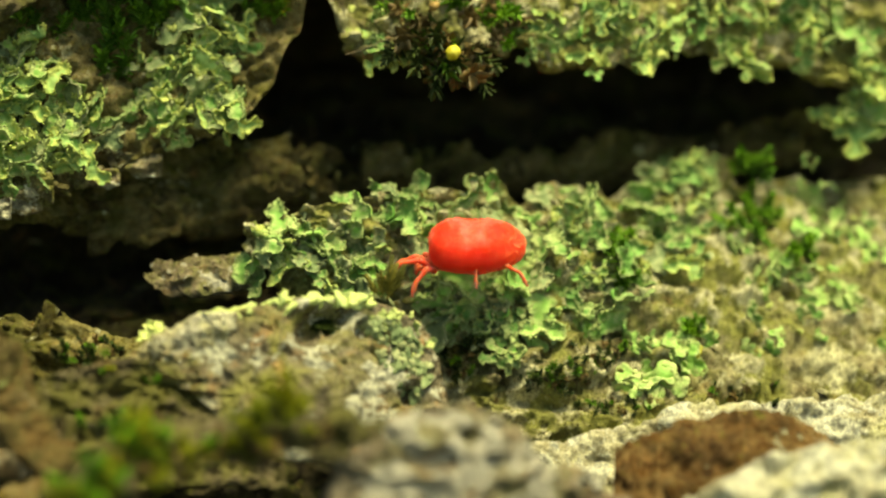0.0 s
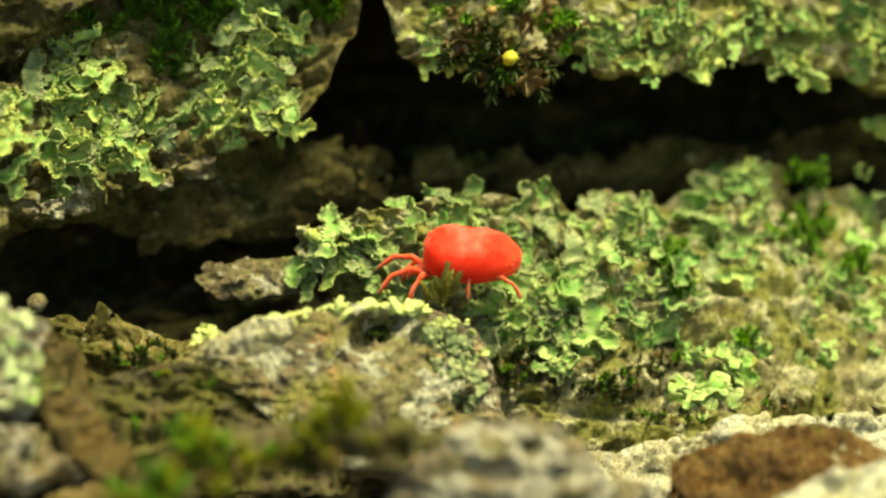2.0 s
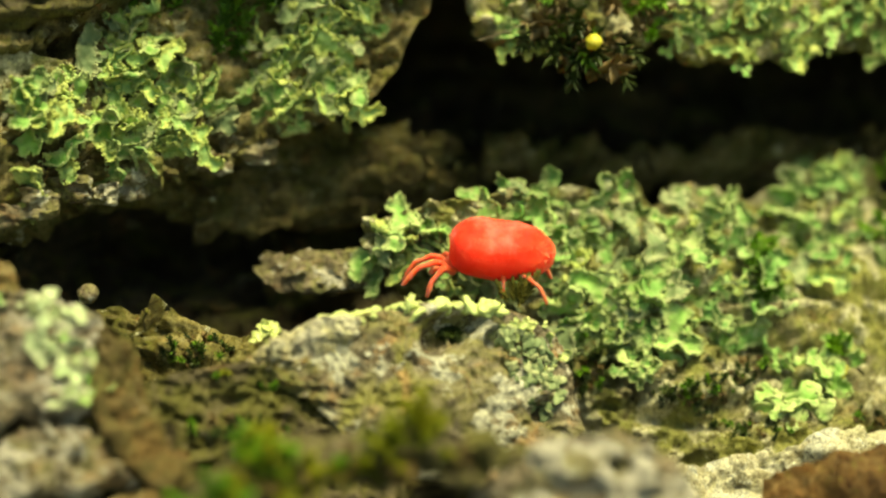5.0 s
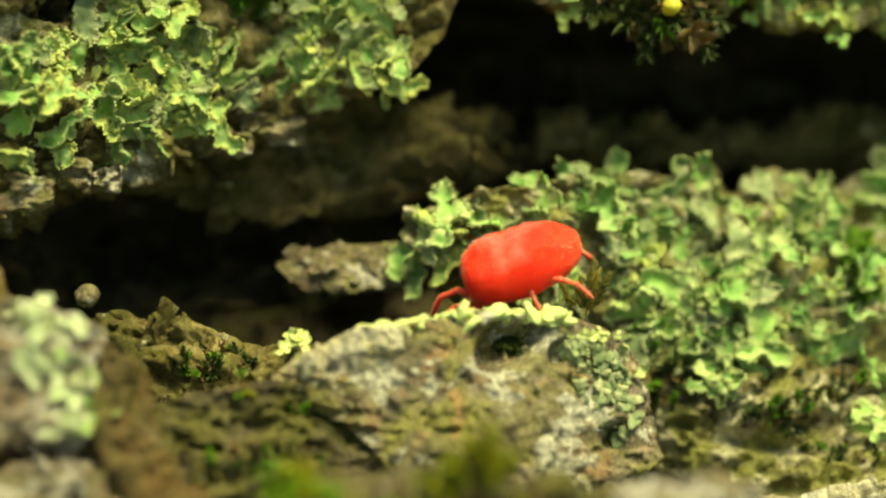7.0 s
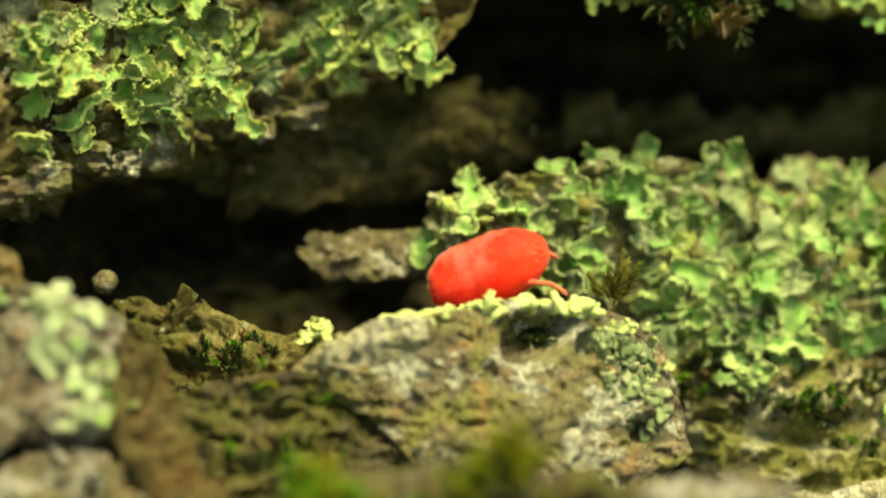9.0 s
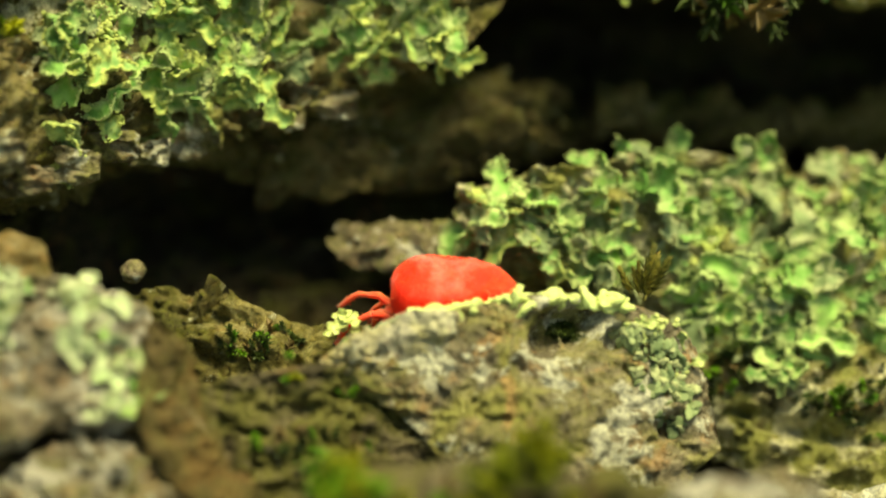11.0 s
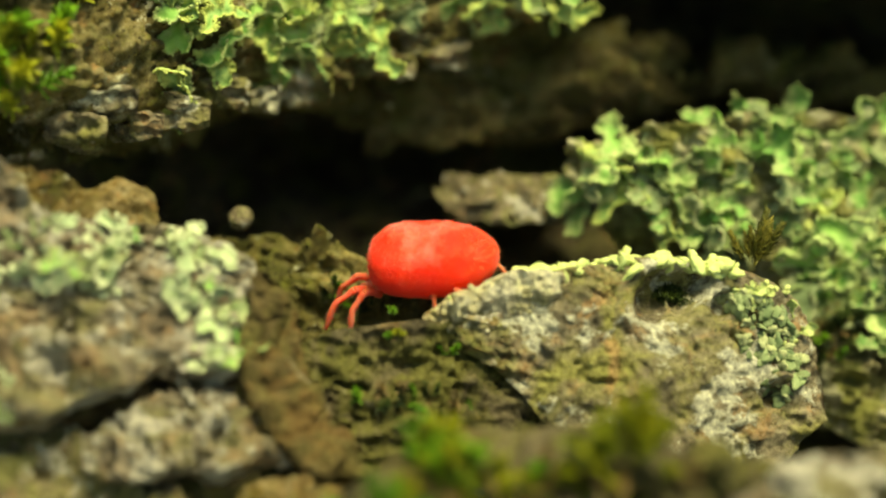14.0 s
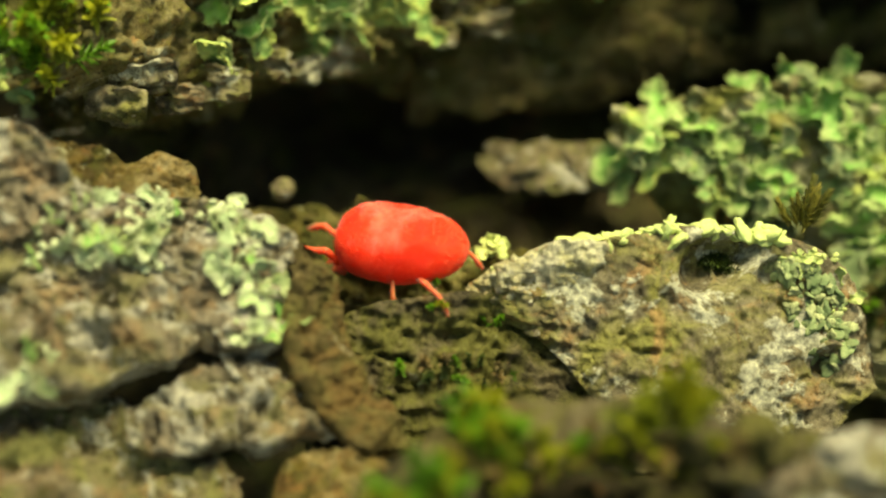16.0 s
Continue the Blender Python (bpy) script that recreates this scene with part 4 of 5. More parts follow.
for x, y, z, rx, rz, k, h in [(-6.4, -6.5, 8.45, 0.95, 0.2, 6, 3), (-4.6, -6.0, 8.55, 1.1, 0.25, 7, 3), (-3.3, -5.7, 8.5, 0.7, 0.2, 4, 2), (-8.3, -7.1, 8.1, 0.4, 0.15, 3, 1), (-7.4, -6.8, 8.3, 0.5, 0.1, 0, 1)]:
    lichen(x, y, z, rx, rz * 0.6, "pad", 2 * k + 8, "pale yellow-green lichen fringe along the rim of a bark plate", 0.8, heaps=h, up=0.9, heap_kind="lichen_pale")
lichen(-10.75, -5.9, 7.05, 0.35, 0.3, "lichen_pale", 6, "small pale yellow-green lichen behind a bark plate", 0.42, heaps=4, heap_kind="lichen_pale")
lichen(-1.9, -5.5, 7.5, 0.9, 0.25, "lichen_pale", 4, "whitish crumbs of lichen on the corner of a bark plate", 0.36, heaps=14, heap_kind="lichen_pale")
lichen(-0.9, -5.8, 6.4, 0.25, 0.7, "lichen_pale", 2, "whitish crumbs of lichen down the edge of a bark plate", 0.3, heaps=8, heap_kind="lichen_pale")
for x, y, z, rx, rz, k in [(-2.5, -5.7, 7.3, 0.6, 0.35, 14), (-1.8, -6.0, 6.6, 0.75, 0.75, 26), (-1.1, -6.3, 5.6, 0.6, 0.95, 24)]:
    lichen(x, y, z, rx, rz, "scale", k, "dull grey-green overlapping squamules of lichen on a bark plate", 0.68, heaps=k // 2, heap_kind="lichen_dull", up=0.0)
for x, y, z, rx, rz, k in [(-20.6, -11.1, 9.6, 1.30, 0.60, 12), (-19.4, -10.5, 9.6, 0.90, 0.60, 9), (-21.9, -12.1, 9.3, 0.70, 0.40, 5), (-19.4, -11.2, 8.9, 0.80, 0.40, 7), (-17.7, -9.6, 9.4, 0.60, 0.35, 7), (-16.8, -9.6, 8.9, 0.60, 0.35, 6), (-16.9, -10.2, 8.5, 0.45, 0.50, 5), (-16.2, -10.6, 7.7, 0.50, 0.35, 5), (-16.0, -11.2, 7.1, 0.30, 0.20, 3), (-21.4, -14.4, 7.1, 0.50, 0.60, 6)]:
    lichen(x, y, z, rx, rz, ("lichen_hoary", "lichen_hoary", "lichen_green", "lichen_hoary", "lichen_dull"), k, "crumbly pale lichen on a grey bark lump", 0.55, heaps=2 * k, heap_kind="lichen_hoary")


# ---- moss ----
def shoot_mesh(seed, material, leaves=26, tall=1.7, leaf=0.75, spread=0.9, wide=0.11):
    """A moss shoot: a stem ringed with pointed, keeled leaflets."""
    r = np.random.default_rng(seed)
    v, f = [], []
    for n in range(7):  # stem
        for k in range(5):
            a = k * 1.2566
            v.append((0.035 * math.cos(a), 0.035 * math.sin(a), tall * 0.85 * n / 6))
    f += [[n * 5 + k, n * 5 + (k + 1) % 5, n * 5 + 5 + (k + 1) % 5, n * 5 + 5 + k] for n in range(6) for k in range(5)]
    for n in range(leaves):
        t = (n + 0.5) / leaves
        a, h = n * 2.4 + r.normal(0, 0.2), tall * (0.1 + 0.78 * t)
        ll, w = leaf * (1.0 - 0.35 * t) * r.uniform(0.75, 1.15), wide * r.uniform(0.8, 1.2)
        open_ = spread * (1.15 - 0.75 * t) * r.uniform(0.8, 1.2)
        out, side = np.array((math.cos(a), math.sin(a), 0)), np.array((-math.sin(a), math.cos(a), 0))
        b0 = len(v)
        for s, ww in ((0, 0.5), (0.35, 1.0), (0.7, 0.65), (1.0, 0.04)):
            bend = open_ * (1 + 0.4 * s)
            c = np.array((0, 0, h)) + out * (ll * s * math.sin(bend)) + np.array((0, 0, ll * s * math.cos(bend)))
            keel = out * math.cos(bend) * -0.35 * w * ww + np.array((0, 0, 0.35 * w * ww * math.sin(bend)))
            v += [tuple(c - side * w * ww), tuple(c + keel * -1), tuple(c + side * w * ww), tuple(c + keel * -1 + out * 0.02)]
        for s in range(3):
            q = b0 + 4 * s
            f += [[q, q + 1, q + 5, q + 4], [q + 1, q + 2, q + 6, q + 5], [q + 2, q + 3, q + 7, q + 6], [q + 3, q, q + 4, q + 7]]
    return mesh_of("shoot", v, f, material)


SHOOTS = {m.name: [shoot_mesh(40 + n, m, leaves=22 + 3 * n) for n in range(5)] for m in (moss_green, moss_yellow, moss_dark)}
SHOOTS["moss_dry"] = [shoot_mesh(80 + n, moss_dry, leaves=13, tall=1.2, leaf=0.85, spread=1.2, wide=0.21) for n in range(5)]
SHOOTS["brush"] = [shoot_mesh(60 + n, moss_brush, leaves=40, tall=1.9, leaf=0.6, spread=0.5) for n in range(5)]


def moss(x, y, z, rx, rz, kinds, count, label, size=1.0, way=(0, -0.5, 0.8), wild=0.35, reach=2.5):
    root = tagged(new("moss_tuft"), label, "moss", "moss tufts on the bark")
    at, _ = seat((x, y, z))
    at = at if at and reach > 1 else Vector((x, y, z))
    root.location = at * MM
    base = Matrix.Translation(-root.location)
    for n in range(count):
        a, d = rng.uniform(0, 6.283), rng.random() ** 0.6
        p = Vector((x + rx * d * math.cos(a), y + rz * d * math.sin(a) * 0.36, z + rz * d * math.sin(a)))
        hit, normal = seat(p)
        if hit is None or abs((hit - p).dot(INTO)) > reach:
            hit = p
        lean = Vector(way) + Vector(rng.normal(0, wild, 3)) + Vector((math.cos(a) * d * 0.5, 0, 0))
        s = size * rng.uniform(0.6, 1.15)
        me = SHOOTS[kinds[n % len(kinds)]][int(rng.integers(5))]
        part("shoot", me, root, base @ turned(lean, rng.normal(0, 1, 3), hit - lean.normalized() * 0.35 * s, s))
    return root


G, Y, D, K = "moss_green", "moss_yellow", "moss_dry", "moss_dark"
for x, y, z, rx, rz, kinds, k, s in [(-12.5, 3.4, 16.8, 1.4, 0.8, (G,), 16, 0.9), (-15.6, 3.0, 16.7, 1.8, 0.8, (G,), 16, 0.9), (-13.2, 2.4, 15.4, 0.7, 1.0, (G,), 8, 0.8), (-6.8, 3.4, 17.2, 1.0, 0.5, (G, Y), 8, 0.7)]:
    moss(x, y, z, rx, rz, kinds, k, "dark green moss in a cleft of the bark", s)
for x, y, z, rx, rz, k, s in [(13.2, 5.0, 9.9, 0.7, 0.6, 9, 0.75), (13.3, 3.5, 8.3, 0.9, 0.8, 12, 0.8), (7.5, 1.0, 7.9, 0.7, 0.7, 10, 0.75), (7.2, -0.5, 7.0, 0.5, 0.4, 5, 0.6), (10.4, -0.8, 5.0, 0.5, 0.4, 6, 0.7), (15.0, 3.0, 6.8, 0.9, 0.6, 8, 0.7)]:
    moss(x, y, z, rx, rz, (G,), k, "fresh green moss tuft among lichen", s)
lichen(10.0, -1.7, 4.5, 0.35, 0.4, "lichen_bright", 1, "tiny bright yellow crumbs of lichen", 0.8, heaps=7, heap_kind="bud_yellow")
for x, y, z, rx, rz, k in [(2.2, -3.4, 5.0, 1.1, 0.8, 42), (4.4, -3.9, 4.2, 1.4, 0.7, 42), (0.6, -3.0, 4.6, 0.6, 1.1, 34), (6.2, -3.2, 5.0, 1.2, 0.6, 28), (6.8, -3.8, 2.9, 1.6, 0.3, 22), (12.0, -2.8, 3.0, 1.8, 0.3, 18), (-13.4, -6.0, 6.2, 1.2, 0.4, 30), (-11.2, -9.6, 5.4, 1.6, 0.5, 16)]:
    moss(x, y, z, rx, rz, (K, K, G, D), k, "short dark green moss crust on bark", 0.34, wild=0.6)
moss(-2.25, -4.75, 8.2, 0.38, 0.15, ("brush",), 11, "brownish green moss tuft behind the bark plate", 0.68, way=(0, 0.3, 1), wild=0.16, reach=0.4)
# dark tufts added inside the plate's hollow to stand in for its shade
moss(-4.4, -6.6, 7.5, 0.42, 0.25, (K,), 40, "dark moss added to a hollow of the bark plate to stand for its shade", 0.3, way=(0, -0.9, 0.1), wild=0.6)
moss(-0.9, 2.4, 16.2, 0.9, 0.7, (D, K, D, G), 14, "dry brown and green moss hanging from a ledge", 1.1, way=(-0.1, -0.8, -0.5), wild=0.5)
moss(0.8, 2.2, 15.6, 1.0, 0.6, (D, K, D), 15, "dry brown moss hanging from a ledge", 1.1, way=(0.1, -0.7, -0.7), wild=0.45)
moss(0.4, 3.4, 17.2, 2.4, 0.6, (G, D), 16, "green moss along the ledge", 0.85, way=(0, -0.9, 0.2), wild=0.4)
moss(2.6, 3.3, 16.4, 0.9, 0.6, (D, G), 8, "dry moss beside hanging lichen", 0.75, way=(0, -0.9, -0.1), wild=0.4)
moss(-11.9, -8.4, 7.2, 0.2, 0.1, (G,), 3, "tiny green moss tuft on a plate", 0.2)
moss(-10.3, -8.7, 6.3, 0.2, 0.15, (G,), 3, "tiny green moss tuft on a plate", 0.3)
moss(-11.9, -9.3, 7.0, 0.3, 0.1, (G, Y), 4, "tiny green moss tuft under the mite's path", 0.24)
moss(-23.36, -8.20, 13.91, 0.8, 0.7, (G, Y), 12, "green moss on the upper ledge", 0.7)
moss(-22.74, -8.80, 13.08, 0.8, 0.7, (G, Y), 12, "green moss on the upper ledge", 0.7)
moss(-22.33, -7.60, 13.92, 0.8, 0.7, (G, Y), 12, "green moss on the upper ledge", 0.7)
moss(-21.47, -5.80, 14.96, 0.8, 0.7, (G, Y), 12, "green moss on the upper ledge", 0.7)
moss(-23.0, -2.0, 13.7, 1.2, 0.7, (G, Y), 12, "green moss on the upper ledge", 0.7)
moss(-25.0, -5.0, 12.4, 1.2, 1.0, (G, Y), 14, "green moss on the upper ledge", 0.7)
for x, y, z, rx, k, s, kinds in [(-11.1, -16.6, 5.9, 0.55, 8, 0.55, (Y, G)), (-10.5, -15.9, 6.4, 0.45, 6, 0.50, (G, Y)), (-9.9, -14.9, 7.0, 0.40, 9, 0.60, (G, Y, G)), (-9.1, -14.8, 6.9, 0.30, 4, 0.50, (Y, G)), (-8.3, -15.0, 6.5, 0.50, 6, 0.42, (D, Y)), (-7.2, -14.8, 6.7, 0.40, 6, 0.45, (D, Y, G)), (-6.3, -14.7, 6.7, 0.40, 6, 0.42, (D, Y)), (-5.9, -14.2, 7.4, 0.14, 3, 0.60, (Y,)), (-4.9, -14.2, 7.7, 0.22, 5, 0.62, (Y,)), (-3.8, -14.9, 7.1, 0.40, 6, 0.42, (D, D, Y)), (-5.4, -14.6, 6.8, 0.40, 6, 0.42, (D, D, Y)), (-10.0, -15.4, 6.5, 0.40, 5, 0.45, (Y, D)), (-9.2, -15.5, 6.3, 0.50, 6, 0.45, (D, Y))]:
    moss(x, y, z, rx, 0.4, kinds, k + 4, "yellow-green and brown moss on the bark bank", 1.25 * s, way=(0, -0.2, 1.0), wild=0.4)


def bud(x, y, z, size, label):
    """A round yellow bud of folded scales."""
    r = np.random.default_rng(50)
    bm = bmesh.new()
    bmesh.ops.create_icosphere(bm, subdivisions=3, radius=size)
    v = np.array([p.co for p in bm.verts])
    v *= (1 + 0.16 * value_noise(v * 4.2 / size * 0.35, 3) + 0.12 * value_noise(v * 9 / size * 0.35, 4))[:, None]
    faces = [[p.index for p in f.verts] for f in bm.faces]
    bm.free()
    ob = new("bud", mesh_of("bud", v, faces, bud_yellow))
    ob.location = Vector((x, y, z)) * MM
    return tagged(ob, label, "bud")


bud(0.4, 1.3, 15.95, 0.29, "round yellow bud among dry hanging moss")
bud(-0.35, 2.6, 17.55, 0.2, "tiny orange bud in moss").data.materials[0] = moss_orange
bud(-17.3, -4.6, 7.7, 0.36, "small pale round fungus in the furrow").data.materials[0] = bark_base_skin


def thread(points, radius, label):
    """A thin strand of spider silk."""
    c = bpy.data.curves.new("silk_thread", "CURVE")
    c.dimensions, c.bevel_depth, c.bevel_resolution = "3D", radius * MM, 1
    s = c.splines.new("POLY")
    p = spline(points, 24)
    s.points.add(len(p) - 1)
    for q, w in zip(s.points, p):
        q.co = (*(w * MM), 1)
    c.materials.append(needle_brown if "needle" in label else silk)
    return tagged(new("silk_thread", c), label, "silk thread")


thread([(-3.84, 1.30, 15.85), (-3.00, 1.60, 16.08), (-2.07, 2.20, 16.36)], 0.016, "dry brown needle sticking out of hanging moss")
thread([(-22.81, -11.46, 12.67), (-22.01, -10.99, 12.37), (-21.77, -11.04, 11.72), (-21.41, -10.84, 11.62)], 0.003, "pale silk strand over the bark rim")
thread([(-21.91, -11.01, 11.94), (-21.38, -10.78, 12.04), (-20.79, -10.52, 12.09)], 0.003, "short silk strand on the bark rim")
thread([(-22.22, -9.00, 12.15), (-21.19, -6.00, 11.89), (-19.29, -3.00, 11.71)], 0.0018, "faint silk strand across the furrow")
thread([(-10.17, 2.30, 17.83), (-8.57, 1.80, 17.03), (-7.71, 1.80, 16.24)], 0.004, "silk strand over grey-green lichen")


# ---- the mite ----
def body_shape(u, v):
    """Body surface by angles: u round the long axis, v from nose to tail."""
    c, s = np.cos(v), np.sin(v)
    sq = lambda a, e: np.sign(a) * np.abs(a) ** e
    x = 1.86 * sq(c, 0.9)
    r = np.abs(s) ** (0.74 - 0.04 * c)
    wide = 1.27 * (1 + 0.10 * c - 0.10 * c * c)
    up, side = np.sin(u), np.cos(u)
    z = np.where(up > 0, 1.11 * (1 + 0.07 * c), 0.98 * (1 + 0.14 * c)) * sq(up, 0.86) * r
    y = wide * sq(side, 0.86) * r
    p = np.stack([x, y, z], -1)
    top = np.clip(up, 0, 1)
    groove = -0.07 * np.exp(-((x - 0.45) / 0.24) ** 2) * (0.35 + 0.65 * top) - 0.05 * np.exp(-((x + 0.75) / 0.2) ** 2) * top
    n = p / (np.linalg.norm(p, axis=-1, keepdims=True) + 1e-6)
    dents = 0.11 * fbm(p.reshape(-1, 3), 0.8, 3, 77).reshape(x.shape) * (0.3 + 0.7 * top) * (1 - 0.25 * c)
    return p + n * (groove + dents)[..., None]


def tube(points, radii, sides=10, extra=0.0, seed=0):
    """A jointed limb along points."""
    p = spline(points, 28)
    t = np.linspace(0, 1, 28)
    r = np.interp(t, np.linspace(0, 1, len(radii)), radii)
    way = np.gradient(p, axis=0)
    way /= np.linalg.norm(way, axis=1, keepdims=True)
    ref = np.array((0.3, 0.2, 1.0))
    a = np.cross(way, ref)
    a /= np.linalg.norm(a, axis=1, keepdims=True)
    b = np.cross(way, a)
    ang = np.linspace(0, 2 * np.pi, sides, endpoint=False)
    v = p[:, None] + r[:, None, None] * (a[:, None] * np.cos(ang)[None, :, None] + b[:, None] * np.sin(ang)[None, :, None])
    v = v.reshape(-1, 3)
    f = [face[::-1] for face in grid_faces(28, sides, True)] + [list(range(sides)), list(range(27 * sides, 28 * sides))[::-1]]
    # short bristles
    g = np.random.default_rng(seed)
    v, f = v.tolist(), f
    for _ in range(int(extra)):
        i, k = int(g.integers(2, 27)), g.uniform(0, 6.28)
        out = a[i] * math.cos(k) + b[i] * math.sin(k)
        c, n = p[i] + out * r[i] * 0.9, len(v)
        v += [list(c + way[i] * 0.02), list(c - way[i] * 0.02), list(c + np.cross(out, way[i]) * 0.02), list(c + out * 0.09 + way[i] * 0.05)]
        f += [[n, n + 1, n + 3], [n + 1, n + 2, n + 3], [n + 2, n, n + 3]]
    return v, f


def build_mite():
    root = tagged(new("mite"), "bright red velvet mite walking over lichen and bark", "mite")
    nu, nv = 72, 56
    u, v = np.meshgrid(np.linspace(0, 2 * np.pi, nu, endpoint=False), np.linspace(0.02, np.pi - 0.02, nv), indexing="ij")
    p = body_shape(u, v)
    verts = p.transpose(1, 0, 2).reshape(-1, 3)
    faces = [f[::-1] for f in grid_faces(nv, nu, True)] + [list(range(nu)), list(range((nv - 1) * nu, nv * nu))[::-1]]
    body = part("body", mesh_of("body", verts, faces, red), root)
    # velvet of short hairs
    hv, hf = [], []
    g = np.random.default_rng(5)
    hu, hw = g.uniform(0, 2 * np.pi, 6500), np.arccos(g.uniform(-0.995, 0.995, 6500))
    e = 0.01
    c = body_shape(hu, hw)
    n = np.cross(body_shape(hu + e, hw) - c, body_shape(hu, hw + e) - c)
    n /= np.linalg.norm(n, axis=1, keepdims=True) + 1e-9
    n *= np.where((n * c).sum(1) < 0, -1, 1)[:, None]
    tip = n + g.normal(0, 0.25, n.shape) + np.array((-0.25, 0, 0))
    tip /= np.linalg.norm(tip, axis=1, keepdims=True)
    s1 = np.cross(tip, (0.3, 0.5, 0.8))
    s1 /= np.linalg.norm(s1, axis=1, keepdims=True)
    s2 = np.cross(tip, s1)
    for k in range(len(c)):
        b0 = len(hv)
        hv += [c[k] + 0.010 * s1[k], c[k] - 0.005 * s1[k] + 0.008 * s2[k], c[k] - 0.005 * s1[k] - 0.008 * s2[k], c[k] + tip[k] * (0.085 if n[k, 2] > 0 else 0.035) * g.uniform(0.6, 1.1)]
        hf += [[b0, b0 + 1, b0 + 3], [b0 + 1, b0 + 2, b0 + 3], [b0 + 2, b0, b0 + 3]]
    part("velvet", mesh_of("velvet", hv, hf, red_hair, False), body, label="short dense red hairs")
    tv, tf = tube([(1.4, 0, -0.56), (1.84, 0, -0.76), (2.16, 0, -0.92)], [0.38, 0.31, 0.13], 12, 20, 3)
    part("head", mesh_of("head", tv, tf, red_leg), root)
    for side in (1, -1):
        tv, tf = tube([(2.0, 0.14 * side, -0.78), (2.26, 0.2 * side, -0.84), (2.36, 0.18 * side, -1.10)], [0.09, 0.10, 0.04], 8, 10, 4)
        part("palp", mesh_of("palp", tv, tf, red_leg), root)
    legs = []
    # hip; knee, ankle and foot from the hip; swing phase
    plan = [((1.78, 0.24, -0.84), (0.60, 0.22, 0.26), (1.20, 0.34, -0.12), (1.52, 0.40, -0.86), 0.0),
            ((1.64, 0.36, -0.86), (0.34, 0.45, 0.20), (0.68, 0.68, -0.26), (0.80, 0.76, -0.82), 0.5),
            ((-0.05, 0.72, -0.55), (0.02, 0.38, 0.04), (0.02, 0.50, -0.30), (-0.02, 0.54, -0.72), 0.15),
            ((-0.40, 0.72, -0.55), (-0.72, 0.40, 0.10), (-1.18, 0.50, -0.16), (-1.48, 0.56, -0.66), 0.65)]
    for hip, knee, ankle, foot, phase in plan:
        for side in (1, -1):
            h, k, a, ft = (np.array((q[0], q[1] * side, q[2])) for q in (hip, knee, ankle, foot))
            mid = k * 0.55 + np.array((0, 0, 0.06))
            slim = 1.0 if hip[0] > 1 else 0.74
            tv, tf = tube([(0, 0, 0), mid, k], [0.13 * slim, 0.10 * slim, 0.115 * slim], 10, 26, 8)
            leg = part("leg", mesh_of("leg", tv, tf, red_leg), root, Matrix.Translation(Vector(h) * MM))
            tv, tf = tube([(0, 0, 0), (a - k) * 0.5, a - k, (ft - k) * 0.9 + (a - k) * 0.1, ft - k], [0.115 * slim, 0.085 * slim, 0.09 * slim, 0.10 * slim, 0.05], 10, 34, 9)
            shin = part("shin", mesh_of("shin", tv, tf, red_leg), leg, Matrix.Translation(Vector(k) * MM))
            legs.append((leg, shin, Vector(h) * MM, Vector(k) * MM, phase + (0.5 if side < 0 else 0.0), side, hip[0] > 1.75))
    return root, legs


mite, mite_legs = build_mite()
cam.data.dof.use_dof, cam.data.dof.focus_object, cam.data.dof.aperture_fstop = True, mite, 25

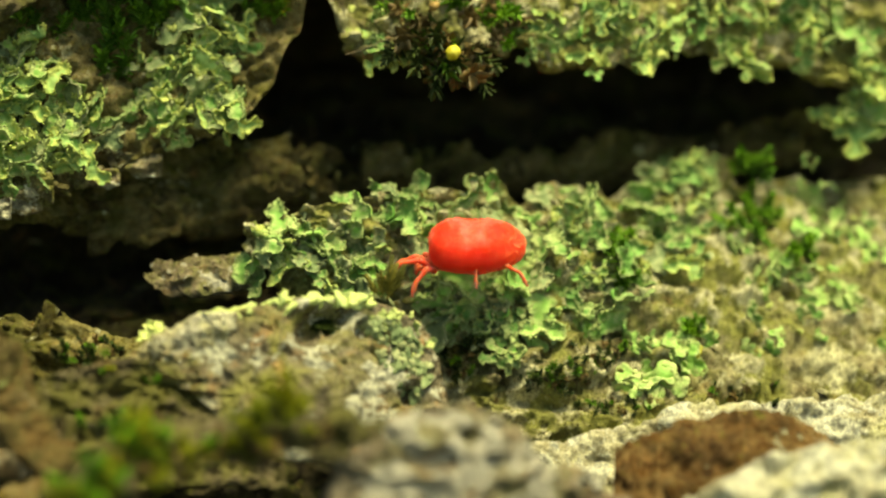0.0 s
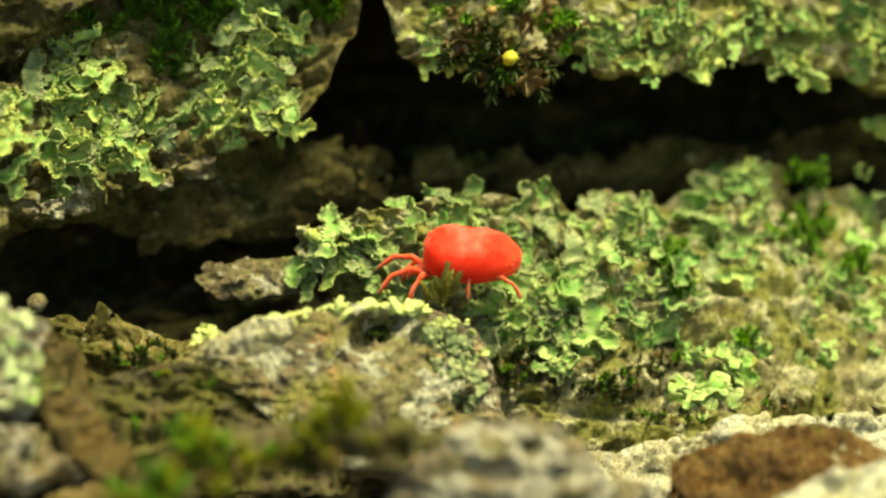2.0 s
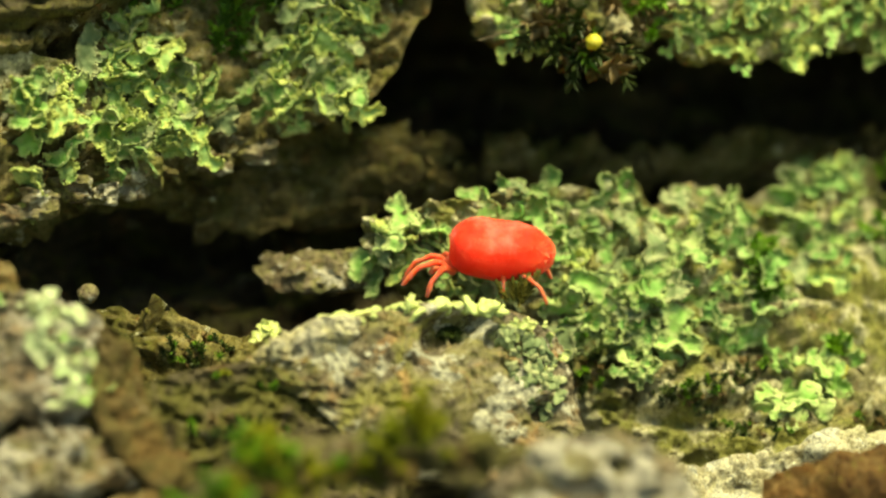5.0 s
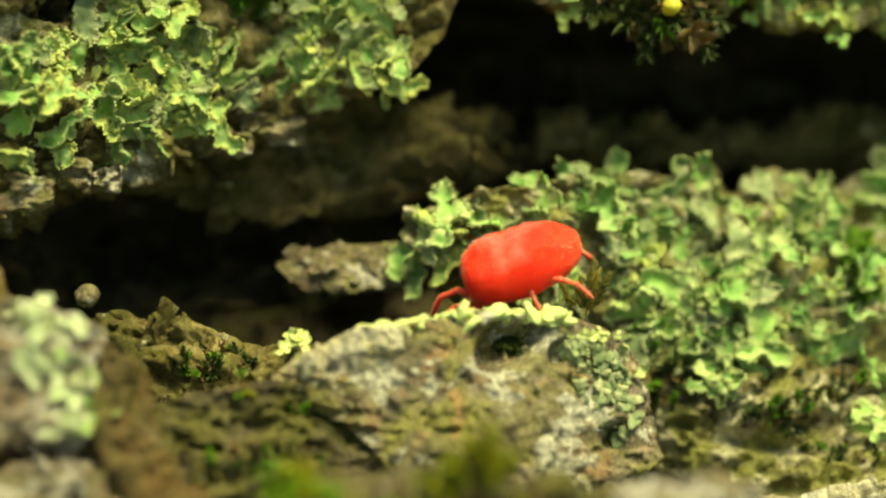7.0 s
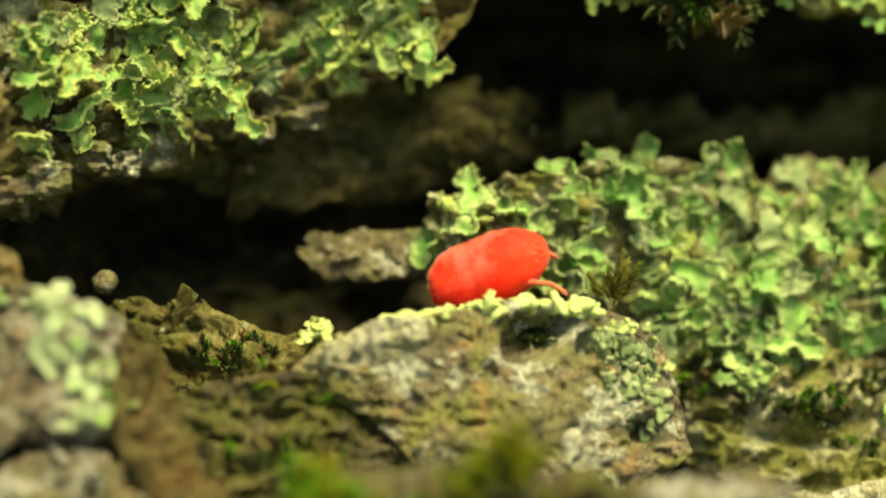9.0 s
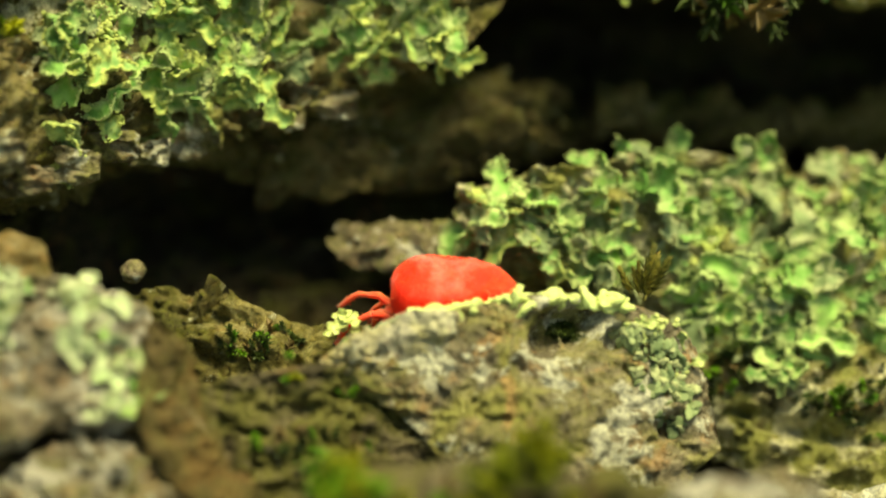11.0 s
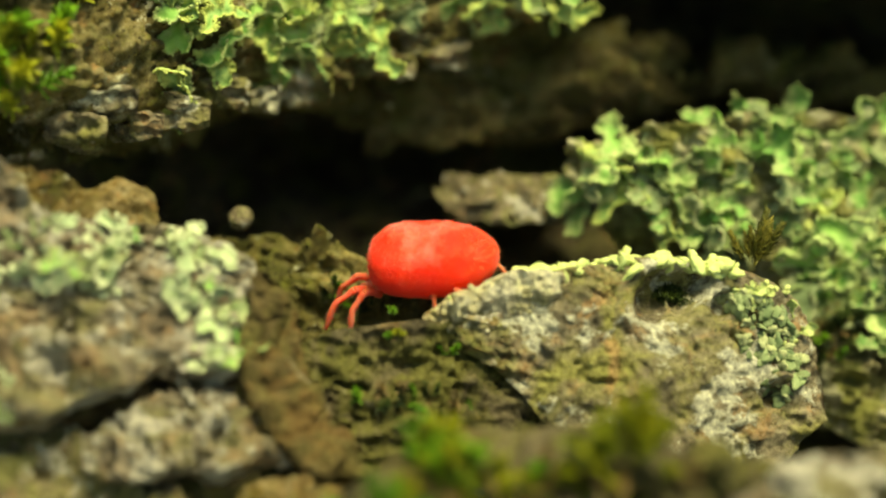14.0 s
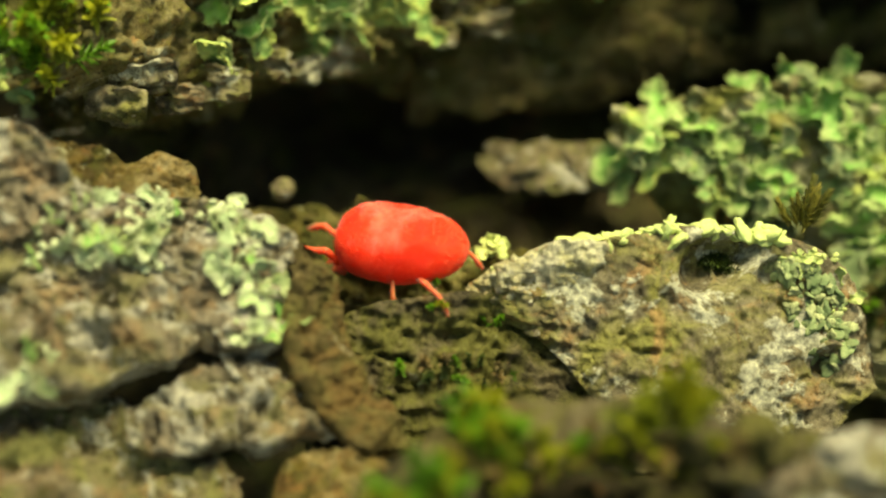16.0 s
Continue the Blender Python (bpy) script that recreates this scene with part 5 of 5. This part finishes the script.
# seconds, millimetres, nose-down tilt and turn in degrees
MITE = [
    (0, 1.31, -2.60, 9.20, 0, 0),
    (0.2, 1.07, -2.62, 9.27, 0, 0),
    (0.6, 0.57, -2.66, 9.11, -1, 0),
    (1, 0.08, -2.70, 9.14, -1.5, 0),
    (1.5, -0.26, -2.75, 9.14, -2, 0),
    (1.8, -0.81, -2.78, 9.23, -3, 0),
    (2.2, -1.09, -2.84, 9.16, -5, 0),
    (2.6, -1.46, -2.92, 9.22, -4, 0),
    (3, -1.66, -3.00, 9.26, -5.5, 0),
    (3.5, -1.96, -3.10, 9.22, -6, 0),
    (4.2, -2.22, -3.25, 9.30, -3, 0),
    (4.6, -2.61, -3.35, 9.60, -4, 0),
    (5, -2.73, -3.45, 9.44, -4, 0),
    (5.2, -2.49, -3.50, 9.27, -3.5, 0),
    (6.2, -3.24, -3.69, 9.14, 8, 0),
    (7.3, -4.40, -3.90, 9.04, 27, 0),
    (7.8, -4.92, -3.99, 8.93, 31, 0),
    (8.2, -5.26, -4.06, 8.89, 33, 0),
    (8.6, -5.56, -4.13, 8.63, 31, 0),
    (9, -5.81, -4.20, 8.47, 29, 0),
    (9.2, -5.88, -4.27, 8.17, 26, 0),
    (10.2, -6.95, -4.62, 7.84, 6, 0),
    (11.3, -8.09, -5.00, 7.70, -1, 1),
    (11.6, -8.64, -5.12, 7.80, -3, 2),
    (11.9, -8.97, -5.25, 7.84, -5, 3),
    (12.2, -9.27, -5.37, 7.90, -6, 4),
    (12.5, -9.36, -5.50, 8.03, -6, 5),
    (12.8, -9.62, -5.65, 8.09, -2, 3),
    (13.1, -10.03, -5.80, 8.10, 3, 2),
    (13.4, -10.35, -5.95, 8.13, 6, 0),
    (13.7, -10.70, -6.12, 7.95, 8, -1),
    (14, -11.19, -6.30, 7.84, 10, -2),
    (14.3, -11.57, -6.48, 7.77, 9, -3),
    (14.6, -11.84, -6.66, 7.63, 9, -4),
    (14.9, -12.15, -6.84, 7.75, 7, -5),
    (15.2, -12.13, -7.02, 7.59, 5, -6),
    (15.5, -12.43, -7.20, 7.65, 4, -7),
    (15.8, -12.64, -7.38, 7.74, 3, -8),
    (16, -13.10, -7.50, 7.82, 3, -8),
]


def motions():
    walk(mite, [(t, pose(x * MM, y * MM, z * MM, 0, tilt, 180 + turn)) for t, x, y, z, tilt, turn in MITE])
    for leg, shin, hip, knee, phase, side, front in mite_legs:
        rows, low = [], []
        for n in range(81):
            t = n * 0.2
            a = 2 * math.pi * (t / (1.3 if front else 0.9) + phase)
            swing, lift = math.sin(a), max(0.0, math.cos(a))
            yaw, rise = (14 * swing, 20 * lift) if front else (15 * swing, 10 * lift)
            if front:  # the front legs reach down over the edge, and feel upwards at the end
                rise -= 14 * max(0.0, 1 - abs(t - 12.6) / 1.4)
                rise += 32 * min(1.0, max(0.0, (t - 15.0) / 0.8))
            rows.append((t, Matrix.Translation(hip) @ pose(0, 0, 0, side * rise * (0.3 if front else 0.8), -rise * (0.9 if front else 0.2), -side * yaw)))
            low.append((t, Matrix.Translation(knee) @ pose(0, 0, 0, 0, (8 if front else 4) * math.sin(a + 1.2) - (12 * lift if front else 0), 0)))
        walk(leg, rows)
        walk(shin, low)


motions()
